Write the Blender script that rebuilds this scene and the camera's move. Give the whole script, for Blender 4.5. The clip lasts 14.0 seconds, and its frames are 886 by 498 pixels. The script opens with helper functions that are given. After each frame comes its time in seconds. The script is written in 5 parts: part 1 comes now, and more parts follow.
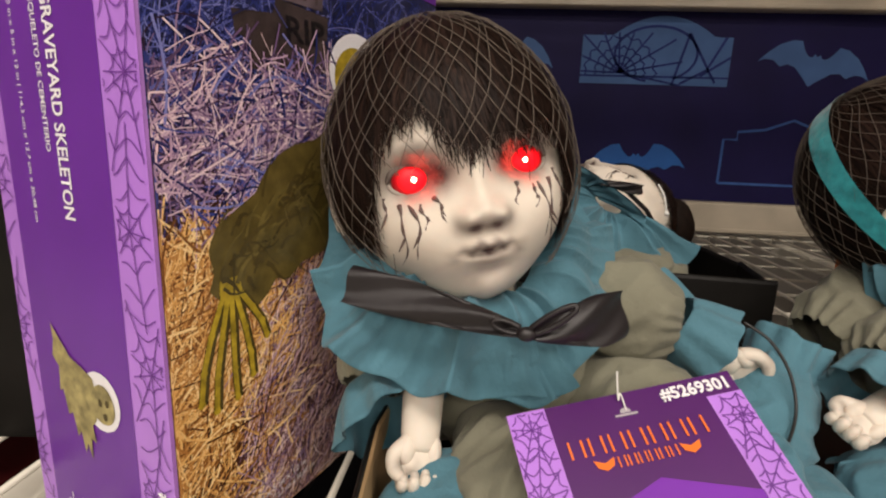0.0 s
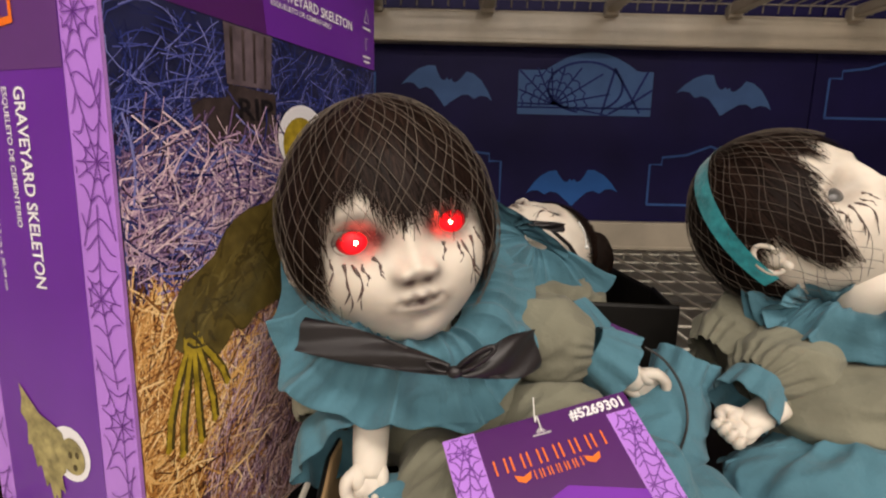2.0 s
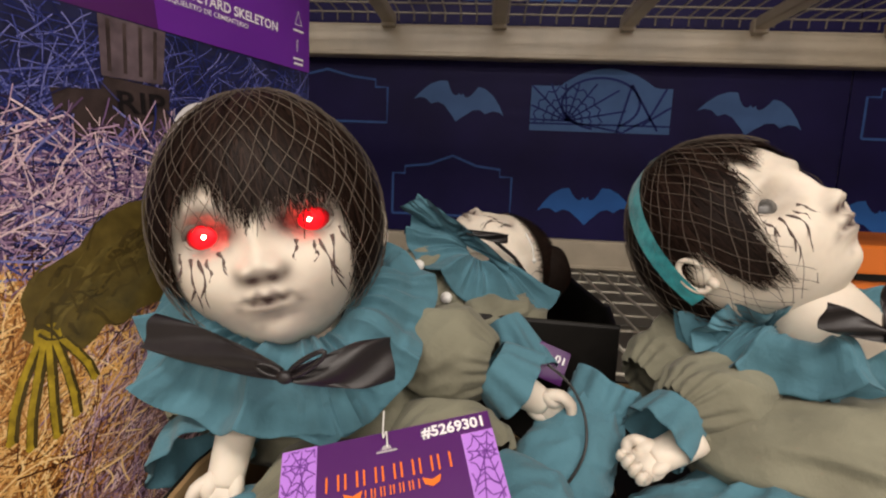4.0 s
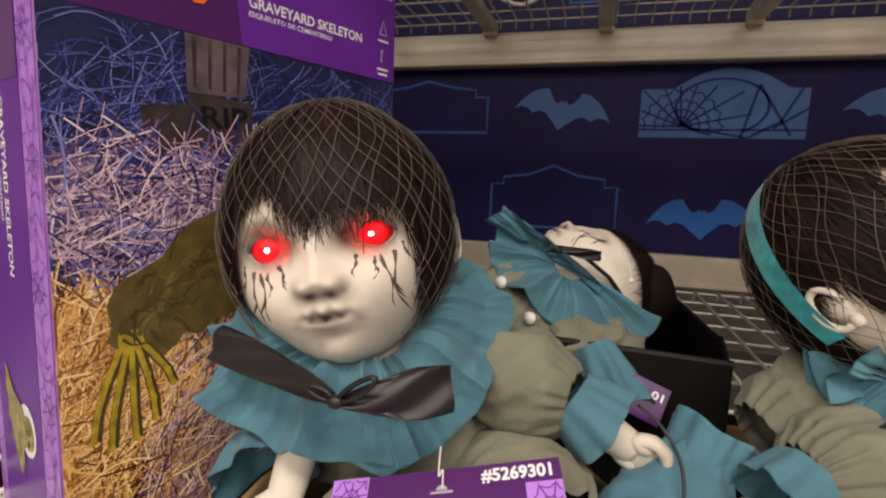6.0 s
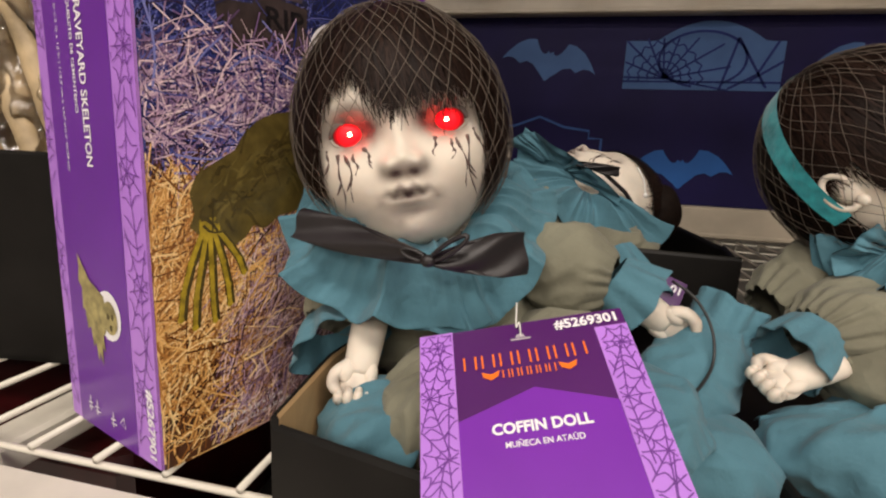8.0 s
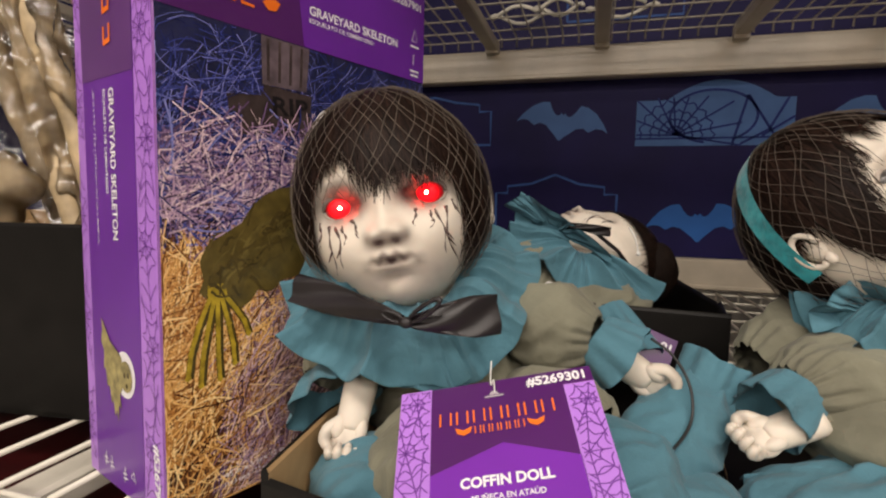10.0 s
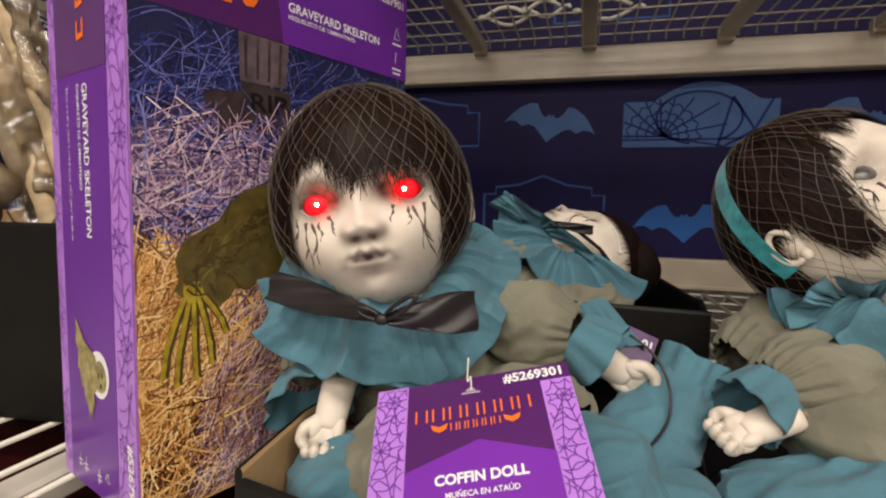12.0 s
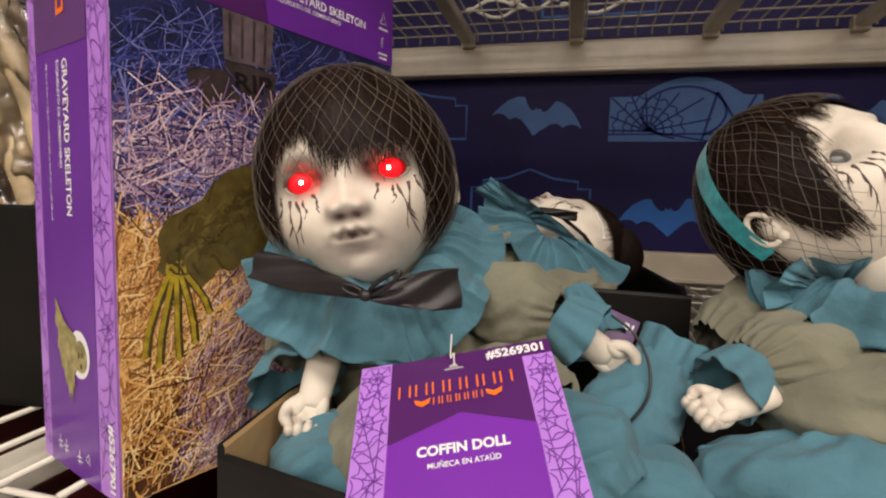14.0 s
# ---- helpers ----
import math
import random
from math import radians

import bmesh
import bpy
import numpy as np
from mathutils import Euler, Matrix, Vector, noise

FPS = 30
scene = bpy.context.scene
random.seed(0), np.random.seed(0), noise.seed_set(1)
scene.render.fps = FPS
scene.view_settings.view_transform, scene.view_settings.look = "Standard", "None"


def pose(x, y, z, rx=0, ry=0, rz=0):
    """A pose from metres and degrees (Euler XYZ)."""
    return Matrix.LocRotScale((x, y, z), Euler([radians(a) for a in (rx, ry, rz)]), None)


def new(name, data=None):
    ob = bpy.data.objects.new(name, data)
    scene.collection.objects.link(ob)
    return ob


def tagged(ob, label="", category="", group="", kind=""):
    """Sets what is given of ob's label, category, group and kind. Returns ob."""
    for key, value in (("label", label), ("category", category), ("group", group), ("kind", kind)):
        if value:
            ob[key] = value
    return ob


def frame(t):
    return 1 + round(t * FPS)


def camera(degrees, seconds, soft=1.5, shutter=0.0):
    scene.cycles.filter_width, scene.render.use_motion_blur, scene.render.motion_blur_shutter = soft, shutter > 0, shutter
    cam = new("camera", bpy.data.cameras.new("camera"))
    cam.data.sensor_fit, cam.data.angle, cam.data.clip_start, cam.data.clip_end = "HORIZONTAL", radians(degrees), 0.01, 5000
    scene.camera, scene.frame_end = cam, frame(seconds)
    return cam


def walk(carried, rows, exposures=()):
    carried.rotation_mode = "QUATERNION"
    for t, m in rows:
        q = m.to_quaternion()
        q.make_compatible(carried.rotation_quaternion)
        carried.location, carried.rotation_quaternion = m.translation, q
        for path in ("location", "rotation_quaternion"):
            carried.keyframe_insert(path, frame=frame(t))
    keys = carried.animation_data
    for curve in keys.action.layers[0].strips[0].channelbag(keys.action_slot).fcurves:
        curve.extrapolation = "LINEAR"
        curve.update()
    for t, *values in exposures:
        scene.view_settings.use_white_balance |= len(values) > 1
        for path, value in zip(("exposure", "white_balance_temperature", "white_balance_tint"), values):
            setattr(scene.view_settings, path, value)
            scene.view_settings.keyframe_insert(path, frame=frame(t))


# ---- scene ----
cam = camera(81.2, 14.0, soft=2.2)
METRES, EYE, TILT, LEAN, TURN = 0.6, 1.09, 0.0, 0.0, 5.0
ROWS = [
    (0.0, 0.0, 0.0, 0.0, 0.48, -12.53, -2.18),
    (0.5, -0.0229, -0.0286, 0.0239, -1.28, -11.6, -1.67),
    (1.0, 0.0035, -0.0434, 0.0299, -3.04, -11.1, -1.15),
    (1.5, 0.0295, -0.0524, 0.0476, -4.61, -10.7, -0.98),
    (2.0, 0.0148, -0.0811, 0.0553, -5.05, -10.22, -1.21),
    (2.5, 0.0786, -0.1102, 0.0555, -4.04, -9.48, -1.66),
    (3.0, 0.1395, -0.0917, 0.0523, -3.66, -9.43, -2.19),
    (5.5, 0.2903, -0.0258, 0.0161, 9.43, -6.47, -2.05),
    (6.0, 0.2622, 0.0026, 0.0377, 11.49, -7.58, -2.14),
    (6.5, 0.2245, 0.0392, 0.0021, 11.68, -10.19, -2.23),
    (7.0, 0.2345, -0.0091, 0.0222, 10.08, -11.42, -2.32),
    (7.5, 0.1908, -0.0729, -0.0638, 8.56, -11.96, -2.57),
    (8.0, 0.1627, -0.09, -0.0542, 7.95, -11.14, -2.5),
    (8.5, 0.1419, -0.1181, -0.0346, 8.61, -9.07, -2.12),
    (9.0, 0.1726, -0.1253, -0.0302, 10.94, -6.94, -1.32),
    (11.5, 0.2494, -0.124, -0.0418, 10.81, -4.6, -0.85),
    (12.0, 0.2468, -0.1223, -0.0412, 10.16, -4.89, -1.21),
    (12.5, 0.2502, -0.1283, -0.0475, 10.02, -4.93, -1.38),
    (13.0, 0.2491, -0.1359, -0.0516, 9.99, -4.94, -1.43),
    (13.5, 0.2565, -0.1368, -0.0553, 9.65, -5.06, -1.47),
    (14.0, 0.2525, -0.1271, -0.0631, 8.81, -5.26, -1.64),
]
walk(cam, [(t, pose(0, 0, EYE, TILT, LEAN, TURN) @ pose(METRES * x, METRES * y, METRES * z, 90 + pitch, roll, yaw)) for t, x, y, z, yaw, pitch, roll in ROWS])

# ---- light ----
world = bpy.data.worlds.new("store_air")
scene.world = world
world.use_nodes = True
world.node_tree.nodes["Background"].inputs[0].default_value = (1.0, 0.93, 0.82, 1)
world.node_tree.nodes["Background"].inputs[1].default_value = 0.12


def fill_strip(x, y, z, sx, sy, watts):
    data = bpy.data.lights.new("added_fill_strip", "AREA")
    data.shape, data.size, data.size_y, data.energy = "RECTANGLE", sx, sy, watts
    data.color = (1.0, 0.89, 0.80)
    ob = new("added_fill_strip", data)
    ob.matrix_world = pose(x, y, z)
    return ob


# unseen strips added well below the ceiling to light the goods from the front
fill_strip(0.5, -0.85, 2.75, 3.0, 0.4, 60)
fill_strip(0.2, -3.2, 2.9, 7.0, 1.0, 206)
fill_strip(0.2, -5.2, 2.9, 9.0, 1.0, 100)


# ---- materials ----
def mat(name, color, rough=0.6, metal=0.0, var=0.25, scale=30.0, bump=0.0, bump_scale=200.0, second=None, coat=0.0, sheen=0.0, weave=0.0, spec=0.5):
    m = bpy.data.materials.new(name)
    m.use_nodes = True
    nt = m.node_tree
    b = nt.nodes["Principled BSDF"]
    b.inputs["Roughness"].default_value = rough
    b.inputs["Metallic"].default_value = metal
    b.inputs["Coat Weight"].default_value = coat
    b.inputs["Coat Roughness"].default_value = 0.3
    b.inputs["Sheen Weight"].default_value = sheen
    b.inputs["Specular IOR Level"].default_value = spec
    tc = nt.nodes.new("ShaderNodeTexCoord")
    n1 = nt.nodes.new("ShaderNodeTexNoise")
    n1.inputs["Scale"].default_value = scale
    n1.inputs["Detail"].default_value = 6
    nt.links.new(tc.outputs["Object"], n1.inputs["Vector"])
    ramp = nt.nodes.new("ShaderNodeValToRGB")
    c = color
    d = second or tuple(max(0, k * (1 - var)) for k in c)
    ramp.color_ramp.elements[0].position, ramp.color_ramp.elements[1].position = 0.32, 0.68
    ramp.color_ramp.elements[0].color = (*d, 1)
    ramp.color_ramp.elements[1].color = (*c, 1)
    nt.links.new(n1.outputs["Fac"], ramp.inputs["Fac"])
    nt.links.new(ramp.outputs["Color"], b.inputs["Base Color"])
    if bump or weave:
        n2 = nt.nodes.new("ShaderNodeTexNoise")
        n2.inputs["Scale"].default_value = bump_scale
        n2.inputs["Detail"].default_value = 4
        nt.links.new(tc.outputs["Object"], n2.inputs["Vector"])
        bp = nt.nodes.new("ShaderNodeBump")
        bp.inputs["Strength"].default_value = bump or 0.2
        bp.inputs["Distance"].default_value = 0.006 if weave else 0.002
        nt.links.new(n2.outputs["Fac"], bp.inputs["Height"])
        nt.links.new(bp.outputs["Normal"], b.inputs["Normal"])
        if weave:
            w = nt.nodes.new("ShaderNodeTexWave")
            w.inputs["Scale"].default_value = 420
            w.inputs["Distortion"].default_value = 1.5
            nt.links.new(tc.outputs["Object"], w.inputs["Vector"])
            b2 = nt.nodes.new("ShaderNodeBump")
            b2.inputs["Strength"].default_value = weave
            b2.inputs["Distance"].default_value = 0.0004
            nt.links.new(w.outputs["Fac"], b2.inputs["Height"])
            nt.links.new(bp.outputs["Normal"], b2.inputs["Normal"])
            nt.links.new(b2.outputs["Normal"], b.inputs["Normal"])
    return m


def island_mat(name, colors, rough=0.5, spec=0.5):
    """A print whose pieces each take one of several inks."""
    m = bpy.data.materials.new(name)
    m.use_nodes = True
    nt = m.node_tree
    b = nt.nodes["Principled BSDF"]
    b.inputs["Roughness"].default_value = rough
    b.inputs["Specular IOR Level"].default_value = spec
    g = nt.nodes.new("ShaderNodeNewGeometry")
    ramp = nt.nodes.new("ShaderNodeValToRGB")
    els = ramp.color_ramp.elements
    while len(els) < len(colors):
        els.new(0.5)
    for i, c in enumerate(colors):
        els[i].position = i / (len(colors) - 1)
        els[i].color = (*c, 1)
    nt.links.new(g.outputs["Random Per Island"], ramp.inputs["Fac"])
    nt.links.new(ramp.outputs["Color"], b.inputs["Base Color"])
    return m


def glow_mat(name, color, strength):
    m = bpy.data.materials.new(name)
    m.use_nodes = True
    b = m.node_tree.nodes["Principled BSDF"]
    b.inputs["Base Color"].default_value = (*color, 1)
    b.inputs["Emission Color"].default_value = (*color, 1)
    b.inputs["Emission Strength"].default_value = strength
    return m


def film_mat(name):
    """Thin clear plastic film."""
    m = bpy.data.materials.new(name)
    m.use_nodes = True
    nt = m.node_tree
    out = nt.nodes["Material Output"]
    tr = nt.nodes.new("ShaderNodeBsdfTransparent")
    gl = nt.nodes.new("ShaderNodeBsdfGlossy")
    gl.inputs["Roughness"].default_value = 0.12
    fr = nt.nodes.new("ShaderNodeFresnel")
    fr.inputs["IOR"].default_value = 1.6
    mx = nt.nodes.new("ShaderNodeMixShader")
    nt.links.new(fr.outputs[0], mx.inputs[0])
    nt.links.new(tr.outputs[0], mx.inputs[1])
    nt.links.new(gl.outputs[0], mx.inputs[2])
    nt.links.new(mx.outputs[0], out.inputs["Surface"])
    return m


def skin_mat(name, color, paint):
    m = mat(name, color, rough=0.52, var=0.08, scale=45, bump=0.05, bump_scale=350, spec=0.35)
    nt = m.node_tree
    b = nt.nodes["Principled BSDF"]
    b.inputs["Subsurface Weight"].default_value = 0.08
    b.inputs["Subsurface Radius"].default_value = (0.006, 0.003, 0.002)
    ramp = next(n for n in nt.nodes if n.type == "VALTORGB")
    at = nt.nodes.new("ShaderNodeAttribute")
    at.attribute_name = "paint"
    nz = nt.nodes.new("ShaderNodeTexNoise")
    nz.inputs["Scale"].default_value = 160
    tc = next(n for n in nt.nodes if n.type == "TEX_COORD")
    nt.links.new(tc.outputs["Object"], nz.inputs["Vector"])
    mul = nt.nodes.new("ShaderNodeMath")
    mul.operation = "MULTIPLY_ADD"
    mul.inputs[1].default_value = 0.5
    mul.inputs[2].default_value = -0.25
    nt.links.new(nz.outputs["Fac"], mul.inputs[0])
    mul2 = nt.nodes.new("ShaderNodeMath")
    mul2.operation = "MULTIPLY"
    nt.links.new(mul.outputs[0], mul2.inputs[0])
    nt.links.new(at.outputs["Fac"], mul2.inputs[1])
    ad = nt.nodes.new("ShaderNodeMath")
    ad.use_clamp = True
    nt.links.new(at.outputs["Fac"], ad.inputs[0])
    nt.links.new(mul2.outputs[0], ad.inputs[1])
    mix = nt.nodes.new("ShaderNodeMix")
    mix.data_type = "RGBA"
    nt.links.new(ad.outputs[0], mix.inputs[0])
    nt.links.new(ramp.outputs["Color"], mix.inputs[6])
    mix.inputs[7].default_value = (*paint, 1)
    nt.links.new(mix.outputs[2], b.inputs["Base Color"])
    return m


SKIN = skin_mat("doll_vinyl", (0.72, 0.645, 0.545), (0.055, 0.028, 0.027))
HAIR = mat("doll_hair", (0.014, 0.009, 0.007), rough=0.65, spec=0.08, var=0.5, scale=120, bump=0.4, bump_scale=500)
STRAND = island_mat("hair_strands", [(0.006, 0.003, 0.002), (0.014, 0.007, 0.005), (0.032, 0.017, 0.012)], 0.5, 0.12)
NET = mat("hair_net_thread", (0.125, 0.098, 0.075), rough=0.7)
TEAL = mat("teal_cotton", (0.072, 0.192, 0.248), rough=0.85, var=0.22, scale=18, bump=0.8, bump_scale=42, weave=0.3, sheen=0.1)
OLIVE = mat("olive_cotton", (0.245, 0.240, 0.172), rough=0.9, second=(0.140, 0.134, 0.094), scale=11, bump=0.8, bump_scale=38, weave=0.3, sheen=0.1)
def led_mat(name):
    """A red diode behind a lens: brightest on its axis."""
    m = glow_mat(name, (1.0, 0.0, 0.006), 1.0)
    nt = m.node_tree
    bs = nt.nodes["Principled BSDF"]
    bs.inputs["Base Color"].default_value = (0.20, 0.0, 0.004, 1)
    at = nt.nodes.new("ShaderNodeAttribute")
    at.attribute_name = "paint"
    pw = nt.nodes.new("ShaderNodeMath")
    pw.operation = "POWER"
    pw.inputs[1].default_value = 2.2
    ml = nt.nodes.new("ShaderNodeMath")
    ml.operation = "MULTIPLY_ADD"
    ml.inputs[1].default_value = 2.6
    ml.inputs[2].default_value = 0.05
    nt.links.new(at.outputs["Fac"], pw.inputs[0])
    nt.links.new(pw.outputs[0], ml.inputs[0])
    nt.links.new(ml.outputs[0], bs.inputs["Emission Strength"])
    return m


RIBBON = mat("black_satin", (0.012, 0.009, 0.010), rough=0.42, var=0.3, scale=40, bump=0.3, bump_scale=60)
CRACK = mat("painted_crack", (0.105, 0.066, 0.056), rough=0.6, var=0.4, scale=300)
LED = led_mat("red_led_lens")
LEDCORE = glow_mat("led_core", (1.0, 0.045, 0.025), 260.0)
EYEGLASS = mat("grey_glass_eye", (0.11, 0.105, 0.10), rough=0.22, var=0.7, scale=160, coat=0.25)
BUTTON = mat("white_button", (0.75, 0.74, 0.70), rough=0.3, var=0.05)
SATIN = mat("teal_satin", (0.06, 0.58, 0.64), rough=0.22, metal=0.25, var=0.55, scale=60, bump=0.9, bump_scale=130, sheen=0.3)
BLACKCARD = mat("black_card", (0.010, 0.009, 0.008), rough=0.40, spec=0.14, var=0.3, scale=25, bump=0.05, bump_scale=60)
KRAFT = mat("kraft_card", (0.50, 0.32, 0.15), rough=0.85, var=0.18, scale=40, bump=0.1, bump_scale=250)
WHITEWIRE = mat("white_coated_wire", (0.72, 0.68, 0.58), rough=0.4, var=0.12, scale=30)
STEEL = mat("beige_painted_steel", (0.52, 0.455, 0.355), rough=0.28, var=0.22, scale=9, bump=0.06, bump_scale=40)
GREYWIRE = mat("galvanised_wire", (0.40, 0.36, 0.29), rough=0.4, metal=0.3, var=0.2)
PANEL = mat("navy_printed_card", (0.011, 0.0075, 0.066), rough=0.5, var=0.3, scale=5, spec=0.15)
PANELBLUE = mat("blue_ink", (0.030, 0.130, 0.43), rough=0.5, var=0.22, scale=7, spec=0.15)
PANELPALE = mat("steel_blue_ink", (0.070, 0.145, 0.34), rough=0.5, var=0.2, scale=9, spec=0.15)
PANELLINE = mat("dim_blue_outline_ink", (0.045, 0.11, 0.33), rough=0.5, var=0.2, spec=0.15)
PANELDARK = mat("deep_navy_ink", (0.014, 0.026, 0.15), rough=0.5, var=0.2, spec=0.15)
PURPLE = mat("purple_print", (0.145, 0.02, 0.33), rough=0.3, var=0.12, scale=12, coat=0.4)
TAGPURPLE = mat("bright_purple_print", (0.19, 0.025, 0.40), rough=0.25, var=0.1, scale=12, coat=0.5)
DEEP = mat("deep_plum_print", (0.080, 0.011, 0.125), rough=0.3, var=0.15, scale=12, coat=0.4)
PLUM = mat("plum_sheen_print", (0.125, 0.035, 0.20), rough=0.28, var=0.2, scale=9, coat=0.6)
LILAC = mat("lilac_print", (0.48, 0.21, 0.74), rough=0.3, var=0.12, scale=15, coat=0.4)
WEBINK = mat("web_line_ink", (0.17, 0.045, 0.31), rough=0.4, var=0.1)
WHITEINK = mat("white_ink", (0.82, 0.80, 0.82), rough=0.4, var=0.04)
ORANGEINK = mat("orange_ink", (0.85, 0.17, 0.012), rough=0.4, var=0.08)
NIGHT = mat("night_photo_print", (0.018, 0.022, 0.085), rough=0.3, var=0.6, scale=22, coat=0.3)
EARTH = mat("brown_photo_print", (0.12, 0.045, 0.02), rough=0.3, var=0.6, scale=35, coat=0.3)
HAYBLUE = island_mat("blue_hay_print", [(0.008, 0.009, 0.045), (0.022, 0.032, 0.17), (0.07, 0.085, 0.33), (0.22, 0.23, 0.55)], 0.35)
HAYPINK = island_mat("mauve_hay_print", [(0.03, 0.012, 0.03), (0.20, 0.12, 0.26), (0.54, 0.36, 0.48), (0.84, 0.66, 0.66)], 0.35)
HAYGOLD = island_mat("golden_hay_print", [(0.07, 0.02, 0.006), (0.46, 0.19, 0.045), (0.80, 0.45, 0.14), (0.95, 0.72, 0.36)], 0.35)
HAYBROWN = island_mat("brown_hay_print", [(0.02, 0.008, 0.008), (0.20, 0.09, 0.095), (0.54, 0.32, 0.28), (0.86, 0.64, 0.55)], 0.35)
STONEINK = mat("tombstone_print", (0.075, 0.052, 0.052), rough=0.35, var=0.6, scale=45)
STONELIGHT = mat("pale_stone_print", (0.15, 0.11, 0.13), rough=0.35, var=0.5, scale=60)
BLACKINK = mat("black_ink", (0.008, 0.006, 0.008), rough=0.4, var=0.1)
SLEEVEINK = mat("olive_sleeve_print", (0.155, 0.112, 0.028), rough=0.35, var=0.45, scale=70)
SLEEVELIGHT = mat("pale_olive_print", (0.185, 0.138, 0.038), rough=0.35, var=0.5, scale=60)
SLEEVEDARK = mat("dark_olive_print", (0.105, 0.074, 0.020), rough=0.35, var=0.5, scale=60)
HANDINK = mat("yellow_hand_print", (0.56, 0.40, 0.03), rough=0.35, var=0.55, scale=120)
ROBEINK = mat("pale_robe_print", (0.44, 0.37, 0.15), rough=0.35, var=0.6, scale=120)
CARDEDGE = mat("card_edge", (0.30, 0.12, 0.42), rough=0.5)
BONE = mat("tan_bone_plastic", (0.66, 0.50, 0.29), rough=0.5, var=0.6, scale=22, bump=0.5, bump_scale=60)
FILM = film_mat("clear_plastic_film")
REDWRAP = mat("red_wrap", (0.055, 0.005, 0.006), rough=0.3, var=0.6, scale=14)
ORANGEBOX = mat("orange_card", (0.72, 0.17, 0.015), rough=0.5, var=0.12, scale=10)
CONCRETE = mat("store_floor", (0.46, 0.43, 0.39), rough=0.35, var=0.2, scale=2)
PAINTWALL = mat("painted_wall", (0.55, 0.53, 0.50), rough=0.8, var=0.1, scale=2)
CABLE = mat("black_cable", (0.012, 0.011, 0.011), rough=0.4)


# ---- building helpers ----
def creases(q, seed=0.0, size=0.0105):
    """Folds of slack cotton: sharp ridges bent by a slower drift."""
    w = Vector((noise.noise(q * 9 + Vector((seed, 1, 2))), noise.noise(q * 9 + Vector((5, seed, 7))), noise.noise(q * 9 + Vector((9, 4, seed))))) * 0.030
    p = q + w
    d = Vector((math.cos(seed * 1.7 + 0.6), 0.35 * math.sin(seed * 2.3), math.sin(seed * 1.7 + 0.6))).normalized()
    e = d.cross(Vector((0, 1, 0))).normalized()
    f = d.cross(e)
    a = 1 - 2.3 * abs(noise.noise(Vector((p.dot(d) * 7, p.dot(e) * 30, p.dot(f) * 24 + seed))))
    b = 1 - 2.3 * abs(noise.noise(Vector((p.dot(d) * 16 + 5, p.dot(e) * 62, p.dot(f) * 50))))
    return size * (a + 0.35 * b - 0.55)


